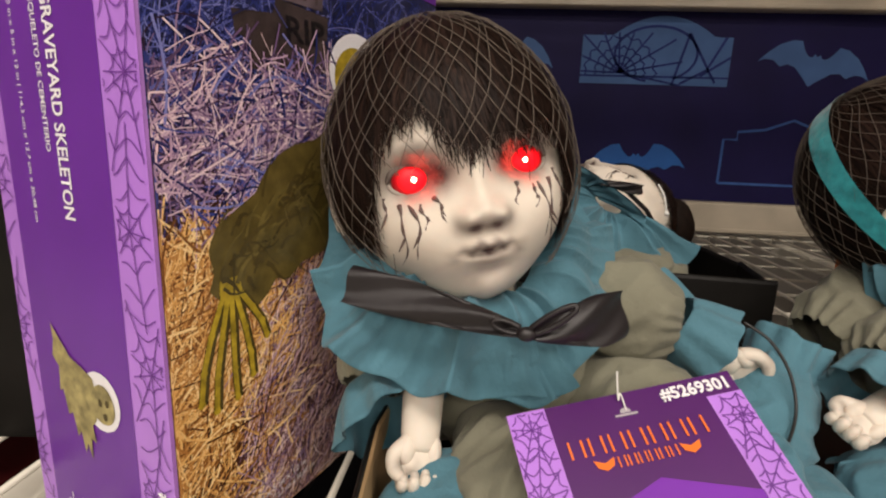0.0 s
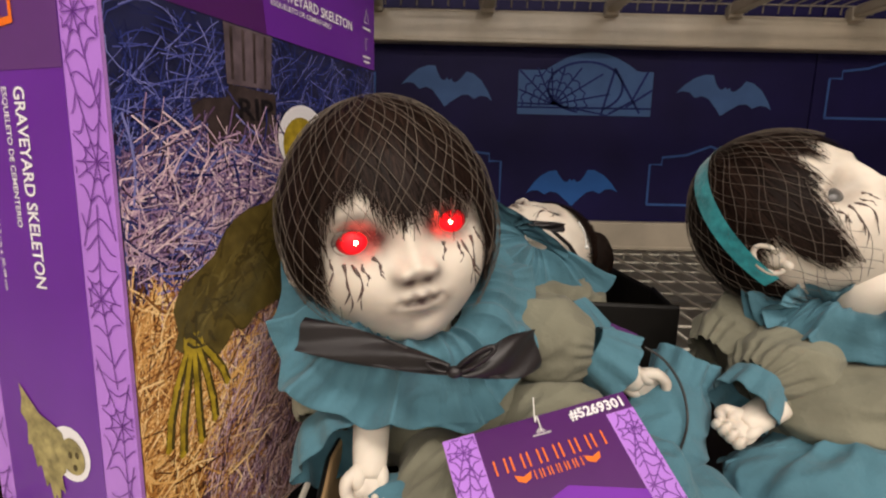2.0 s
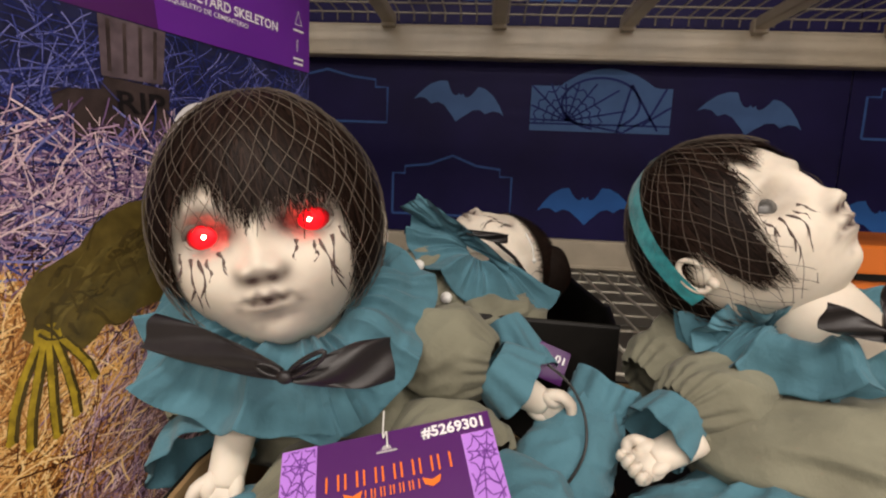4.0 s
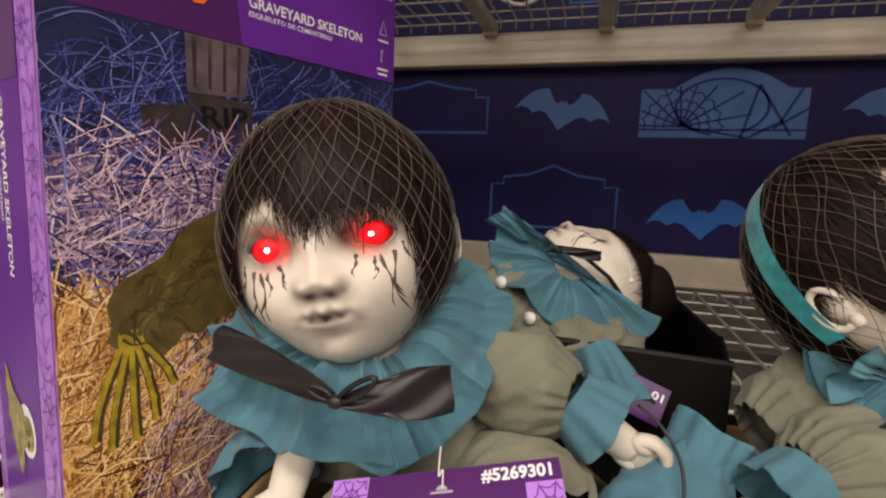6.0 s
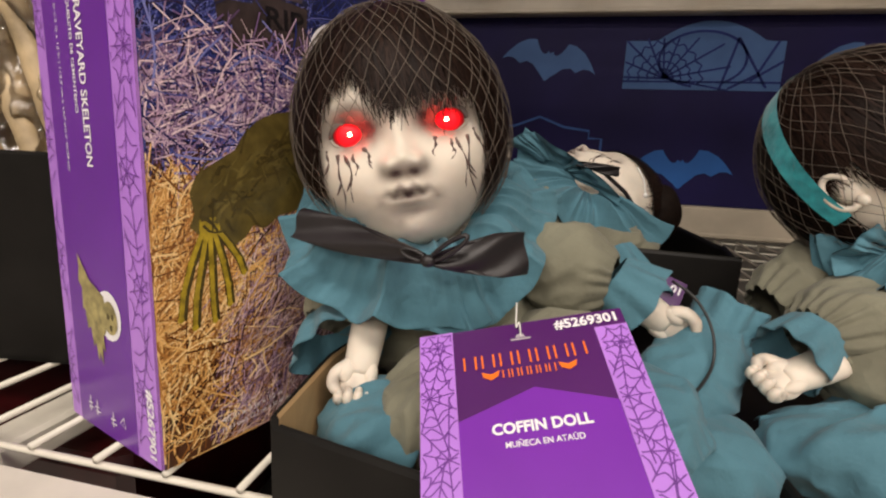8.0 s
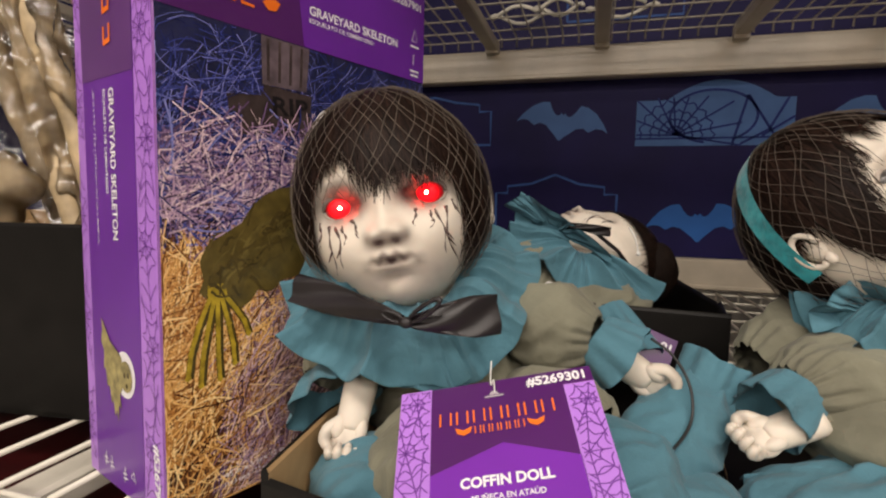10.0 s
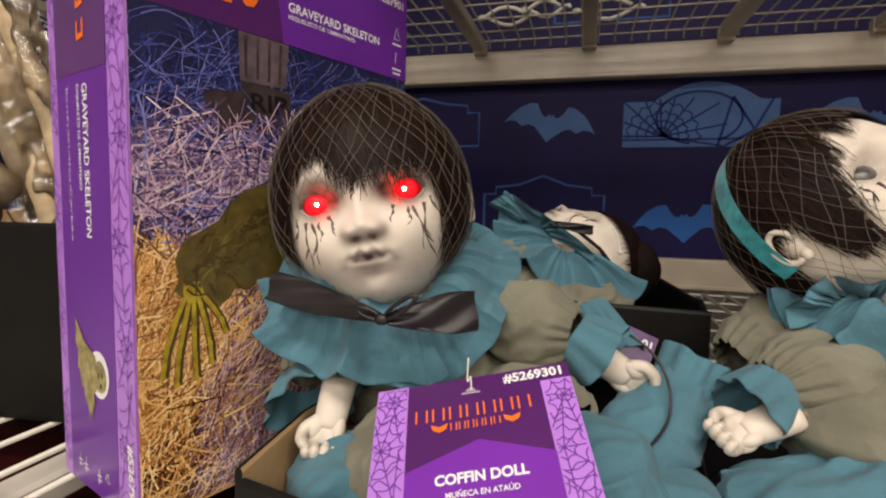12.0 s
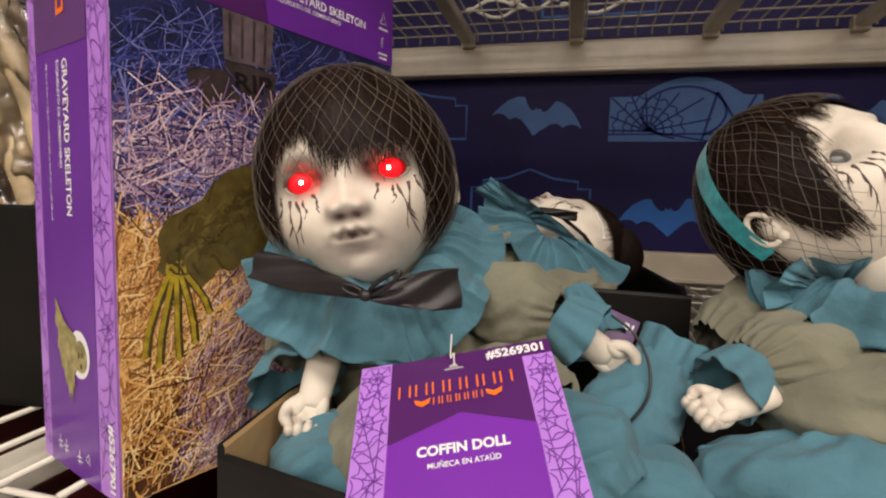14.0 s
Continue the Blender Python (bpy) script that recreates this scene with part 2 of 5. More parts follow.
class Shape:
    """Collects vertices and faces, with a material and a paint value for each."""

    def __init__(self):
        self.v, self.f, self.m, self.p = [], [], [], []

    def add(self, verts, faces, mi=0, paint=None):
        o = len(self.v)
        self.v += [Vector(q) for q in verts]
        self.p += list(paint) if paint is not None else [0.0] * len(verts)
        self.f += [tuple(o + i for i in fc) for fc in faces]
        self.m += [mi] * len(faces)

    def surf(self, fn, nu, nv, mi=0, wrap=False, keep=None, paint=None):
        """A grid of fn(u, v), u and v from 0 to 1; wrap closes it along u."""
        cols = nu if wrap else nu + 1
        uv = [(i / nu, j / nv) for j in range(nv + 1) for i in range(cols)]
        verts = [fn(a, b) for a, b in uv]
        faces = []
        for j in range(nv):
            for i in range(nu):
                k = (i + 1) % cols
                fc = (j * cols + i, j * cols + k, (j + 1) * cols + k, (j + 1) * cols + i)
                if keep is None or all(keep(verts[q]) for q in fc):
                    faces.append(fc)
        self.add(verts, faces, mi, [paint(q) for q in verts] if paint else None)

    def tube(self, pts, r, mi=0, n=7, cap=True, flat=1.0):
        pts = [Vector(q) for q in pts]
        rs = r if isinstance(r, (list, tuple)) else [r] * len(pts)
        verts, side = [], None
        for i, q in enumerate(pts):
            d = (pts[min(i + 1, len(pts) - 1)] - pts[max(i - 1, 0)]).normalized()
            if side is None:
                side = d.cross(Vector((0, 0, 1)) if abs(d.z) < 0.9 else Vector((1, 0, 0)))
            side = (side - d * side.dot(d)).normalized()
            up = d.cross(side)
            for k in range(n):
                a = 2 * math.pi * k / n
                verts.append(q + side * (math.cos(a) * rs[i]) + up * (math.sin(a) * rs[i] * flat))
        faces = [(i * n + k, i * n + (k + 1) % n, (i + 1) * n + (k + 1) % n, (i + 1) * n + k) for i in range(len(pts) - 1) for k in range(n)]
        if cap:
            faces += [tuple(range(n))[::-1], tuple(range((len(pts) - 1) * n, len(pts) * n))]
        self.add(verts, faces, mi)

    def blob(self, c, r, mi=0, m3=None, lump=0.0, freq=20.0, nu=28, nv=18, fold=0.0, folds=7, seed=0.0):
        """An ellipsoid with lumps and gathered folds."""
        c = Vector(c)
        if mi in (8, 9):
            nu, nv, fold = 96, 64, 0.0

        def fn(a, b):
            th, ph = 2 * math.pi * a, math.pi * b
            q = Vector((math.sin(ph) * math.cos(th) * r[0], math.sin(ph) * math.sin(th) * r[1], math.cos(ph) * r[2]))
            if m3:
                q = m3 @ q
            s = 1 + lump * noise.noise((q + c) * freq + Vector((seed, 0, 0)))
            if mi in (8, 9):
                s += creases(q + c, seed, 0.0120 if mi == 8 else 0.0095) / max(0.02, q.length)
            s += fold * math.sin(folds * th + 3 * noise.noise((q + c) * freq * 0.6)) * abs(math.cos(ph)) ** 0.7
            return c + q * s

        self.surf(fn, nu, nv, mi, wrap=True)

    def box(self, m, size, mi=0, bevel=0.0):
        """A box centred in x and y on m, standing on it, with chamfered upright edges."""
        x, y, z = size[0] / 2, size[1] / 2, size[2]
        b = bevel or min(x, y) * 0.02
        ring = [(-x + b, -y), (x - b, -y), (x, -y + b), (x, y - b), (x - b, y), (-x + b, y), (-x, y - b), (-x, -y + b)]
        layers = [(0.0, 1), (b, 0), (z - b, 0), (z, 1)]
        verts = []
        for h, inset in layers:
            for px, py in ring:
                k = b if inset else 0
                verts.append(m @ Vector((px - math.copysign(k, px), py - math.copysign(k, py), h)))
        faces = [(8 * i + k, 8 * i + (k + 1) % 8, 8 * i + 8 + (k + 1) % 8, 8 * i + 8 + k) for i in range(3) for k in range(8)]
        faces += [tuple(range(8))[::-1], tuple(range(24, 32))]
        self.add(verts, faces, mi)

    def poly(self, m, pts, h=0.0, mi=0):
        self.add([m @ Vector((a, b, h)) for a, b in pts], [tuple(range(len(pts)))], mi)

    def line(self, m, pts, w, h=0.0, mi=0, taper=False):
        pts = [Vector(q) for q in pts]
        verts = []
        for i, q in enumerate(pts):
            d = pts[min(i + 1, len(pts) - 1)] - pts[max(i - 1, 0)]
            d = Vector((-d.y, d.x)).normalized() if d.length else Vector((0, 1))
            k = w / 2 * ((1 - 0.8 * i / (len(pts) - 1)) if taper else 1)
            verts += [m @ Vector((*(q + d * k), h)), m @ Vector((*(q - d * k), h))]
        self.add(verts, [(2 * i, 2 * i + 1, 2 * i + 3, 2 * i + 2) for i in range(len(pts) - 1)], mi)


def make(name, shape, mats, parent=None, smooth=True, at=(0, 0, 0), label="", paint=False):
    """Links a shape as one mesh object whose origin lies at the world place `at`."""
    me = bpy.data.meshes.new(name)
    o = Vector(at)
    me.from_pydata([q - o for q in shape.v], [], shape.f)
    mats = mats if isinstance(mats, (list, tuple)) else [mats]
    for k in mats:
        me.materials.append(k)
    me.polygons.foreach_set("material_index", shape.m)
    me.polygons.foreach_set("use_smooth", [smooth] * len(shape.f))
    if paint:
        at_ = me.attributes.new("paint", "FLOAT", "POINT")
        at_.data.foreach_set("value", shape.p)
    me.update()
    ob = new(name, me)
    ob.location = o
    if parent:
        ob.parent = parent
        ob.location = o - parent.location
    if label:
        ob["label"] = label
    return ob


def empty(name, at):
    ob = new(name)
    ob.location = at
    ob.empty_display_size = 0.05
    return ob


def smooth_path(pts, n=6):
    """More points along a bent line, rounding its corners."""
    p = [Vector(q) for q in pts]
    out = []
    for i in range(len(p) - 1):
        a, b, c, d = p[max(i - 1, 0)], p[i], p[i + 1], p[min(i + 2, len(p) - 1)]
        for k in range(n):
            t = k / n
            out.append(0.5 * (2 * b + (c - a) * t + (2 * a - 5 * b + 4 * c - d) * t * t + (3 * b - a - 3 * c + d) * t ** 3))
    return out + [p[-1]]


def frame_of(o, x, y):
    """A pose whose x and y axes lie along two directions."""
    x = Vector(x).normalized()
    z = x.cross(Vector(y)).normalized()
    y = z.cross(x)
    m = Matrix((x, y, z)).transposed().to_4x4()
    m.translation = o
    return m


def lettering(name, text, m, a, b, width, height, h, material, parent, turn=0, weight=0.0, label=""):
    """Words fitted into a box of a plane, from its lower left corner; turn in degrees."""
    cu = bpy.data.curves.new(name, "FONT")
    cu.body = text
    cu.offset = weight
    cu.resolution_u = 3
    tmp = new(name, cu)
    bpy.context.view_layer.update()
    me = bpy.data.meshes.new_from_object(tmp.evaluated_get(bpy.context.evaluated_depsgraph_get()))
    bpy.data.objects.remove(tmp)
    xs = [q.co.x for q in me.vertices]
    ys = [q.co.y for q in me.vertices]
    x0, y0, sx, sy = min(xs), min(ys), width / (max(xs) - min(xs)), height / (max(ys) - min(ys))
    rot = pose(a, b, h, 0, 0, turn)
    o = parent.matrix_basis.translation
    for q in me.vertices:
        p = m @ (rot @ Vector(((q.co.x - x0) * sx, (q.co.y - y0) * sy, 0)))
        q.co = p - o
    me.name = name
    me.materials.clear()
    me.materials.append(material)
    ob = new(name, me)
    ob.parent = parent
    ob["label"] = label or "printed lettering"
    return ob


def web_print(shape, m, rect, hubs, h, mi, w=0.0011, seed=3):
    """Cobweb lines round hubs, kept inside a rectangle."""
    rnd = random.Random(seed)
    x0, y0, x1, y1 = rect
    inside = lambda q: x0 <= q[0] <= x1 and y0 <= q[1] <= y1

    def draw(pts):
        run = []
        for q in pts:
            if inside(q):
                run.append(q)
            else:
                if len(run) > 1:
                    shape.line(m, run, w, h, mi)
                run = []
        if len(run) > 1:
            shape.line(m, run, w, h, mi)

    for cx, cy, rad in hubs:
        n = rnd.randint(8, 10)
        ang = sorted(2 * math.pi * (i + rnd.uniform(-0.25, 0.25)) / n for i in range(n))
        for a in ang:
            draw([(cx + math.cos(a) * rad * t / 24, cy + math.sin(a) * rad * t / 24) for t in range(25)])
        for ring in (0.2, 0.42, 0.7):
            for i in range(n):
                a, b = ang[i], ang[(i + 1) % n] + (2 * math.pi if i == n - 1 else 0)
                r = rad * ring * rnd.uniform(0.9, 1.1)
                draw([(cx + math.cos(a + (b - a) * t / 8) * r * (1 - 0.22 * math.sin(math.pi * t / 8)),
                       cy + math.sin(a + (b - a) * t / 8) * r * (1 - 0.22 * math.sin(math.pi * t / 8))) for t in range(9)])


# ---- store shell ----
def slab(name, x0, x1, y0, y1, z0, z1, material):
    s = Shape()
    s.box(pose((x0 + x1) / 2, (y0 + y1) / 2, z0), (x1 - x0, y1 - y0, z1 - z0), 0, 0.004)
    return tagged(make(name, s, material, smooth=False, at=((x0 + x1) / 2, (y0 + y1) / 2, z0)), kind="structure")


slab("floor", -7, 7, -6, 4, -0.1, 0, CONCRETE)
slab("ceiling", -7, 7, -6, 4, 5.0, 5.1, PAINTWALL)
slab("wall_north", -7, 7, 4, 4.1, 0, 5.0, PAINTWALL)
slab("wall_south", -7, 7, -6.1, -6, 0, 5.0, PAINTWALL)
slab("wall_west", -7.1, -7, -6, 4, 0, 5.0, PAINTWALL)
slab("wall_east", 7, 7.1, -6, 4, 0, 5.0, PAINTWALL)

# ---- storage rack ----
RX0, RX1, RYF, RYB = -3.2, 2.9, 0.262, 1.79
rack = tagged(empty("storage_rack", (0.3, 1.0, 0)), "beige steel storage rack with wire decks", "rack")


def beam(name, y0, y1, z0, z1, material):
    """A step beam: a box with a rolled lip along its upper edge."""
    s = Shape()
    L = RX1 - RX0
    s.box(pose((RX0 + RX1) / 2, (y0 + y1) / 2, z0), (L, y1 - y0, z1 - z0), 0, 0.006)
    s.box(pose((RX0 + RX1) / 2, (y0 + y1) / 2 - 0.004, z0 + 0.002), (L, y1 - y0 + 0.004, 0.014), 0, 0.003)
    return make(name, s, material, rack, smooth=False, at=((RX0 + RX1) / 2, y0, z0))


beam("back_beam", 1.765, 1.815, 0.805, 0.905, STEEL)
beam("back_beam", 1.765, 1.815, 1.495, 1.600, STEEL)
beam("front_beam", 0.185, 0.250, 0.680, 0.790, WHITEWIRE)
beam("front_beam", 0.185, 0.250, 1.66, 1.77, STEEL)
for px in (RX0 - 0.04, RX1 + 0.04):
    for py in (0.22, 1.79):
        s = Shape()
        s.box(pose(px, py, 0), (0.08, 0.07, 2.4), 0, 0.006)
        make("upright_post", s, STEEL, rack, smooth=False, at=(px, py, 0))


def deck(name, z, material, pitch, rows, r, x_from, x_to):
    """Welded wire deck: wires from front to back over fewer cross wires."""
    s = Shape()
    s.tube([(x_from, rows[0], z - 2 * r), (x_to, rows[0], z - 2 * r)], r, 0, 6)
    thing = make(name, s, material, rack, at=(x_from, RYF, z))
    for y in rows[1:]:
        cross = new("cross_wire", thing.data)
        cross.parent = thing
        cross.location = (0, y - rows[0], 0)
    one = Shape()
    one.tube([(0, 0, 0), (0, RYB - 0.02 - RYF, 0), (0, RYB - 0.016 - RYF, -0.03)], r, 0, 6)
    first = make("wire", one, material, thing)
    for i in range(int((x_to - x_from) / pitch) + 1):
        ob = first if i == 0 else new("wire", first.data)
        ob.parent = thing
        ob.location = (i * pitch, 0, 0)
    return thing


deck("wire_deck", 0.7965, WHITEWIRE, 0.0655, [RYF + 0.004] + [0.44 + 0.131 * i for i in range(10)] + [RYB - 0.02], 0.0033, -3.194, 2.85)
deck("wire_deck", 1.640, GREYWIRE, 0.052, [RYF + 0.004] + [0.40 + 0.115 * i for i in range(12)] + [RYB - 0.025], 0.0030, -3.15, 2.85)


def deck_support(x, z, material):
    """A pressed channel under a deck with turned-down ends."""
    s = Shape()
    s.box(pose(x, (RYF + RYB) / 2, z), (0.042, RYB - RYF - 0.02, 0.032), 0, 0.004)
    s.box(pose(x, RYB - 0.035, z - 0.012), (0.046, 0.03, 0.044), 0, 0.003)
    make("deck_support", s, material, rack, smooth=False, at=(x, RYF, z))


for x in (-2.6, -2.2, -1.8, -1.4, -1.0, -0.61, -0.215, 0.150, 0.557, 0.96, 1.36, 1.76):
    deck_support(x, 1.597, STEEL)
for x in (-1.4, -0.385, 0.15, 0.96, 1.76):
    deck_support(x, 0.745, WHITEWIRE)

# printed cardboard behind the goods
PM = frame_of(Vector((0, 1.83, 0)), (1, 0, 0), (0, 0, 1))
backdrop_card = tagged(empty("cardboard_panel", (0.3, 1.835, 0.9)), "navy cardboard panel printed with blue bats, cobwebs and tombstones", "panel")
for x0, x1 in ((-3.2, 1.302), (1.306, 2.9)):
    s = Shape()
    s.box(pose((x0 + x1) / 2, 1.8345, 0.86), (x1 - x0, 0.008, 1.4), 0, 0.001)
    make("sheet", s, PANEL, backdrop_card, smooth=False, at=(x0, 1.835, 0.86))

BAT_L = [(0, 0.38), (0.05, 0.48), (0.08, 0.36), (0.14, 0.34), (0.20, 0.42), (0.27, 0.60), (0.34, 0.85), (0.50, 0.82), (0.70, 0.60), (0.87, 0.25), (1.0, -0.12), (0.88, 0.0), (0.74, 0.0), (0.60, -0.18), (0.47, -0.05), (0.32, -0.12), (0.22, -0.30), (0.10, -0.50), (0.02, -0.68)]


def bat_print(cx, cz, w, hgt, tilt, material):
    pts = [(x, y) for x, y in BAT_L] + [(-x, y) for x, y in reversed(BAT_L)]
    ca, sa = math.cos(radians(tilt)), math.sin(radians(tilt))
    q = [(cx + ca * x * w / 2 - sa * y * hgt / 1.5, cz + sa * x * w / 2 + ca * y * hgt / 1.5) for x, y in pts]
    s = Shape()
    s.poly(PM, q, 0.001, 0)
    make("bat_print", s, material, backdrop_card, smooth=False, at=(cx, 1.83, cz), label="printed blue bat")


bat_print(0.025, 1.352, 0.320, 0.125, -9, PANELPALE)
bat_print(0.482, 1.012, 0.330, 0.125, 2, PANELBLUE)
bat_print(0.998, 1.340, 0.345, 0.125, -9, PANELPALE)
bat_print(-0.95, 1.352, 0.320, 0.125, -9, PANELPALE)
bat_print(-0.50, 1.012, 0.330, 0.125, 2, PANELBLUE)
bat_print(1.46, 1.012, 0.330, 0.125, 2, PANELBLUE)
bat_print(0.50, 1.93, 0.42, 0.16, 2, PANELBLUE)
bat_print(1.45, 1.93, 0.42, 0.16, 2, PANELBLUE)
bat_print(-0.45, 1.93, 0.42, 0.16, 2, PANELBLUE)


def moon_web(x0, x1, z0, z1, top):
    s = Shape()
    n = 24
    arc = []
    for i in range(n + 1):
        t = i / n
        x = x1 + (x0 - x1) * t
        arc.append((x, z1 + max(0, (top - z1) * (1 - ((x - (x0 + x1) / 2 - 0.02) / 0.16) ** 2))))
    s.poly(PM, [(x0, z0), (x1, z0)] + arc, 0.001, 0)
    w = 0.008
    hub = (x0 + 0.125, z0 + 0.035)
    for a in range(-10, 200, 21):
        d = (math.cos(radians(a)), math.sin(radians(a)))
        L = 0.20
        while not (x0 < hub[0] + d[0] * L < x1 and z0 < hub[1] + d[1] * L < z1 + 0.01):
            L -= 0.004
        s.line(PM, [hub, (hub[0] + d[0] * L, hub[1] + d[1] * L)], 0.006, 0.002, 1)
    for r in (0.03, 0.055, 0.085, 0.12):
        pts = [(hub[0] + r * math.cos(radians(a)) * (1 - 0.12 * abs(math.sin(radians(a * 8.57)))), hub[1] + r * math.sin(radians(a)) * (1 - 0.12 * abs(math.sin(radians(a * 8.57))))) for a in range(-10, 190, 5)]
        run = [q for q in pts if x0 < q[0] < x1 and z0 < q[1] < z1 + 0.02]
        if len(run) > 1:
            s.line(PM, run, 0.005, 0.002, 1)
    cx = (x0 + x1) / 2
    s.line(PM, [(cx + 0.13 * math.cos(radians(a)), z0 + 0.095 + 0.085 * math.sin(radians(a))) for a in range(-60, 265, 10)], w, 0.002, 1)
    s.line(PM, [(x0, z0 + 0.024), (x1, z0 + 0.026)], 0.006, 0.002, 1)
    s.line(PM, [(cx + 0.10, z0 + 0.16), (cx + 0.06, z0)], w, 0.002, 1)
    s.line(PM, [(cx + 0.10, z0 + 0.16), (x1 - 0.04, z0 + 0.01)], w, 0.002, 1)
    s.line(PM, [(x1 - 0.09, z0 + 0.03), (x1, z0 + 0.09)], w, 0.002, 1)
    s.line(PM, [(x1 - 0.02, z1), (x1 - 0.07, z0 + 0.05), (x1 - 0.15, z0 + 0.005)], w, 0.002, 1)
    make("cobweb_print", s, [PANELPALE, PANELDARK], backdrop_card, smooth=False, at=(x0, 1.83, z0), label="printed blue block with dark cobweb")


moon_web(0.272, 0.742, 1.274, 1.424, 1.485)


def tomb_print(x0, x1, z0, z1):
    s = Shape()
    d = (x1 - x0)
    sh = z0 + (z1 - z0) * 0.68
    pts = [(x0, z0), (x0, sh), (x0 + 0.1 * d, sh), (x0 + 0.1 * d, sh + 0.025), (x0 + 0.3 * d, sh + 0.035), (x0 + 0.5 * d, z1), (x0 + 0.7 * d, sh + 0.035), (x0 + 0.9 * d, sh + 0.025), (x0 + 0.9 * d, sh), (x1, sh), (x1, z0), (x0, z0)]
    s.line(PM, pts, 0.008, 0.001, 0)
    make("tombstone_print", s, PANELLINE, backdrop_card, smooth=False, at=(x0, 1.83, z0), label="printed tombstone outline")


tomb_print(-0.20, 0.222, 0.965, 1.176)
tomb_print(0.757, 1.18, 0.965, 1.176)
tomb_print(1.357, 1.78, 1.283, 1.48)
tomb_print(-0.66, -0.228, 1.283, 1.46)
tomb_print(0.03, 0.40, 1.70, 2.0)

# ---- boxed skeleton ----
BU, BV, BO = Vector((0.351, 0.936, 0)).normalized(), Vector((-0.936, 0.351, 0)).normalized(), Vector((-0.180, 0.260, 0.800))
BW, BD, BH = 0.322, 0.152, 0.60
skeleton_box = tagged(empty("product_box", BO + BU * BW / 2 + BV * BD / 2), "purple printed carton with a graveyard photo, standing on the wire deck", "box")
FM = frame_of(BO, BU, (0, 0, 1))
SM = frame_of(BO + BV * BD, -BV, (0, 0, 1))
s = Shape()
s.box(frame_of(BO + BU * BW / 2 + BV * BD / 2, BU, BV), (BW, BD, BH), 0, 0.0015)
make("carton", s, CARDEDGE, skeleton_box, smooth=False, at=BO)

# long side of the carton
s = Shape()
s.poly(SM, [(0, 0.001), (BD - 0.001, 0.001), (BD - 0.001, BH), (0, BH)], 0.0004, 0)
make("side_border", s, LILAC, skeleton_box, smooth=False, at=BO)
s = Shape()
s.poly(SM, [(0.018, 0.001), (BD - 0.035, 0.001), (BD - 0.032, BH), (0.016, BH)], 0.0008, 0)
# plum top: partly print, partly the panel's reflection put into the colour
s.poly(SM, [(0.0168, 0.37), (BD - 0.0335, 0.37), (BD - 0.032, BH), (0.016, BH)], 0.0012, 1)
make("side_panel", s, [PURPLE, PLUM], skeleton_box, smooth=False, at=BO, label="purple panel, top tinted plum for its reflection")
s = Shape()
web_print(s, SM, (BD - 0.031, 0.002, BD - 0.002, BH), [(BD - 0.02 + 0.008 * (i % 2), 0.06 + 0.085 * i, 0.06) for i in range(7)], 0.0012, 0, 0.0009, 5)
web_print(s, SM, (0.001, 0.002, 0.0155, BH), [(0.0, 0.05 + 0.1 * i, 0.05) for i in range(6)], 0.0012, 0, 0.0009, 6)
tagged(make("cobweb_border", s, WEBINK, skeleton_box, smooth=False, at=BO), kind="stuff")
lettering("title", "GRAVEYARD SKELETON", SM, BD - 0.080, 0.360, 0.129, 0.0105, 0.0014, WHITEINK, skeleton_box, -90, 0.02)
lettering("subtitle", "ESQUELETO DE CEMENTERIO", SM, BD - 0.092, 0.360, 0.089, 0.0058, 0.0014, WHITEINK, skeleton_box, -90, 0.01)
lettering("size_line", "45 in x 5 in x 12 in | 114,3 cm x 12,7 cm x 30,48 cm", SM, BD - 0.114, 0.360, 0.134, 0.0048, 0.0014, WHITEINK, skeleton_box, -90)
lettering("item_number", "#5267901", SM, BD - 0.016, 0.066, 0.058, 0.011, 0.0014, WHITEINK, skeleton_box, -90, 0.03)
s = Shape()
for k in range(5):
    s.poly(SM, [(BD - 0.086, 0.395 + 0.026 * k), (BD - 0.072, 0.397 + 0.026 * k), (BD - 0.072, 0.412 + 0.026 * k), (BD - 0.075, 0.412 + 0.026 * k), (BD - 0.075, 0.401 + 0.026 * k), (BD - 0.083, 0.400 + 0.026 * k), (BD - 0.083, 0.411 + 0.026 * k), (BD - 0.086, 0.411 + 0.026 * k)], 0.0018, 0)
make("logo", s, ORANGEINK, skeleton_box, smooth=False, at=BO, label="orange logo shapes")
s = Shape()
rnd = random.Random(8)
robe = [(0.040, 0.158), (0.047, 0.150), (0.058, 0.138), (0.070, 0.133), (0.080, 0.128), (0.084, 0.112), (0.080, 0.098), (0.075, 0.093), (0.077, 0.080), (0.072, 0.083), (0.071, 0.066), (0.067, 0.078), (0.064, 0.069), (0.061, 0.085), (0.057, 0.080), (0.054, 0.097), (0.049, 0.094), (0.046, 0.112), (0.042, 0.110), (0.044, 0.128), (0.038, 0.135), (0.041, 0.147)]
s.poly(SM, [(0.086 + 0.020 * math.cos(a * 0.35), 0.113 + 0.021 * math.sin(a * 0.35)) for a in range(18)], 0.0013, 0)
make("halo_picture", s, WHITEINK, skeleton_box, smooth=False, at=BO)
s = Shape()
s.poly(SM, robe, 0.0016, 0)
make("robe_picture", s, ROBEINK, skeleton_box, smooth=False, at=BO, label="small printed ragged robe")
s = Shape()
s.poly(SM, [(0.089 + 0.012 * math.cos(a * 0.35), 0.110 + (0.016 if math.sin(a * 0.35) > 0 else 0.012) * math.sin(a * 0.35)) for a in range(18)], 0.0019, 0)
make("skull_picture", s, ROBEINK, skeleton_box, smooth=False, at=BO, label="small printed skull")
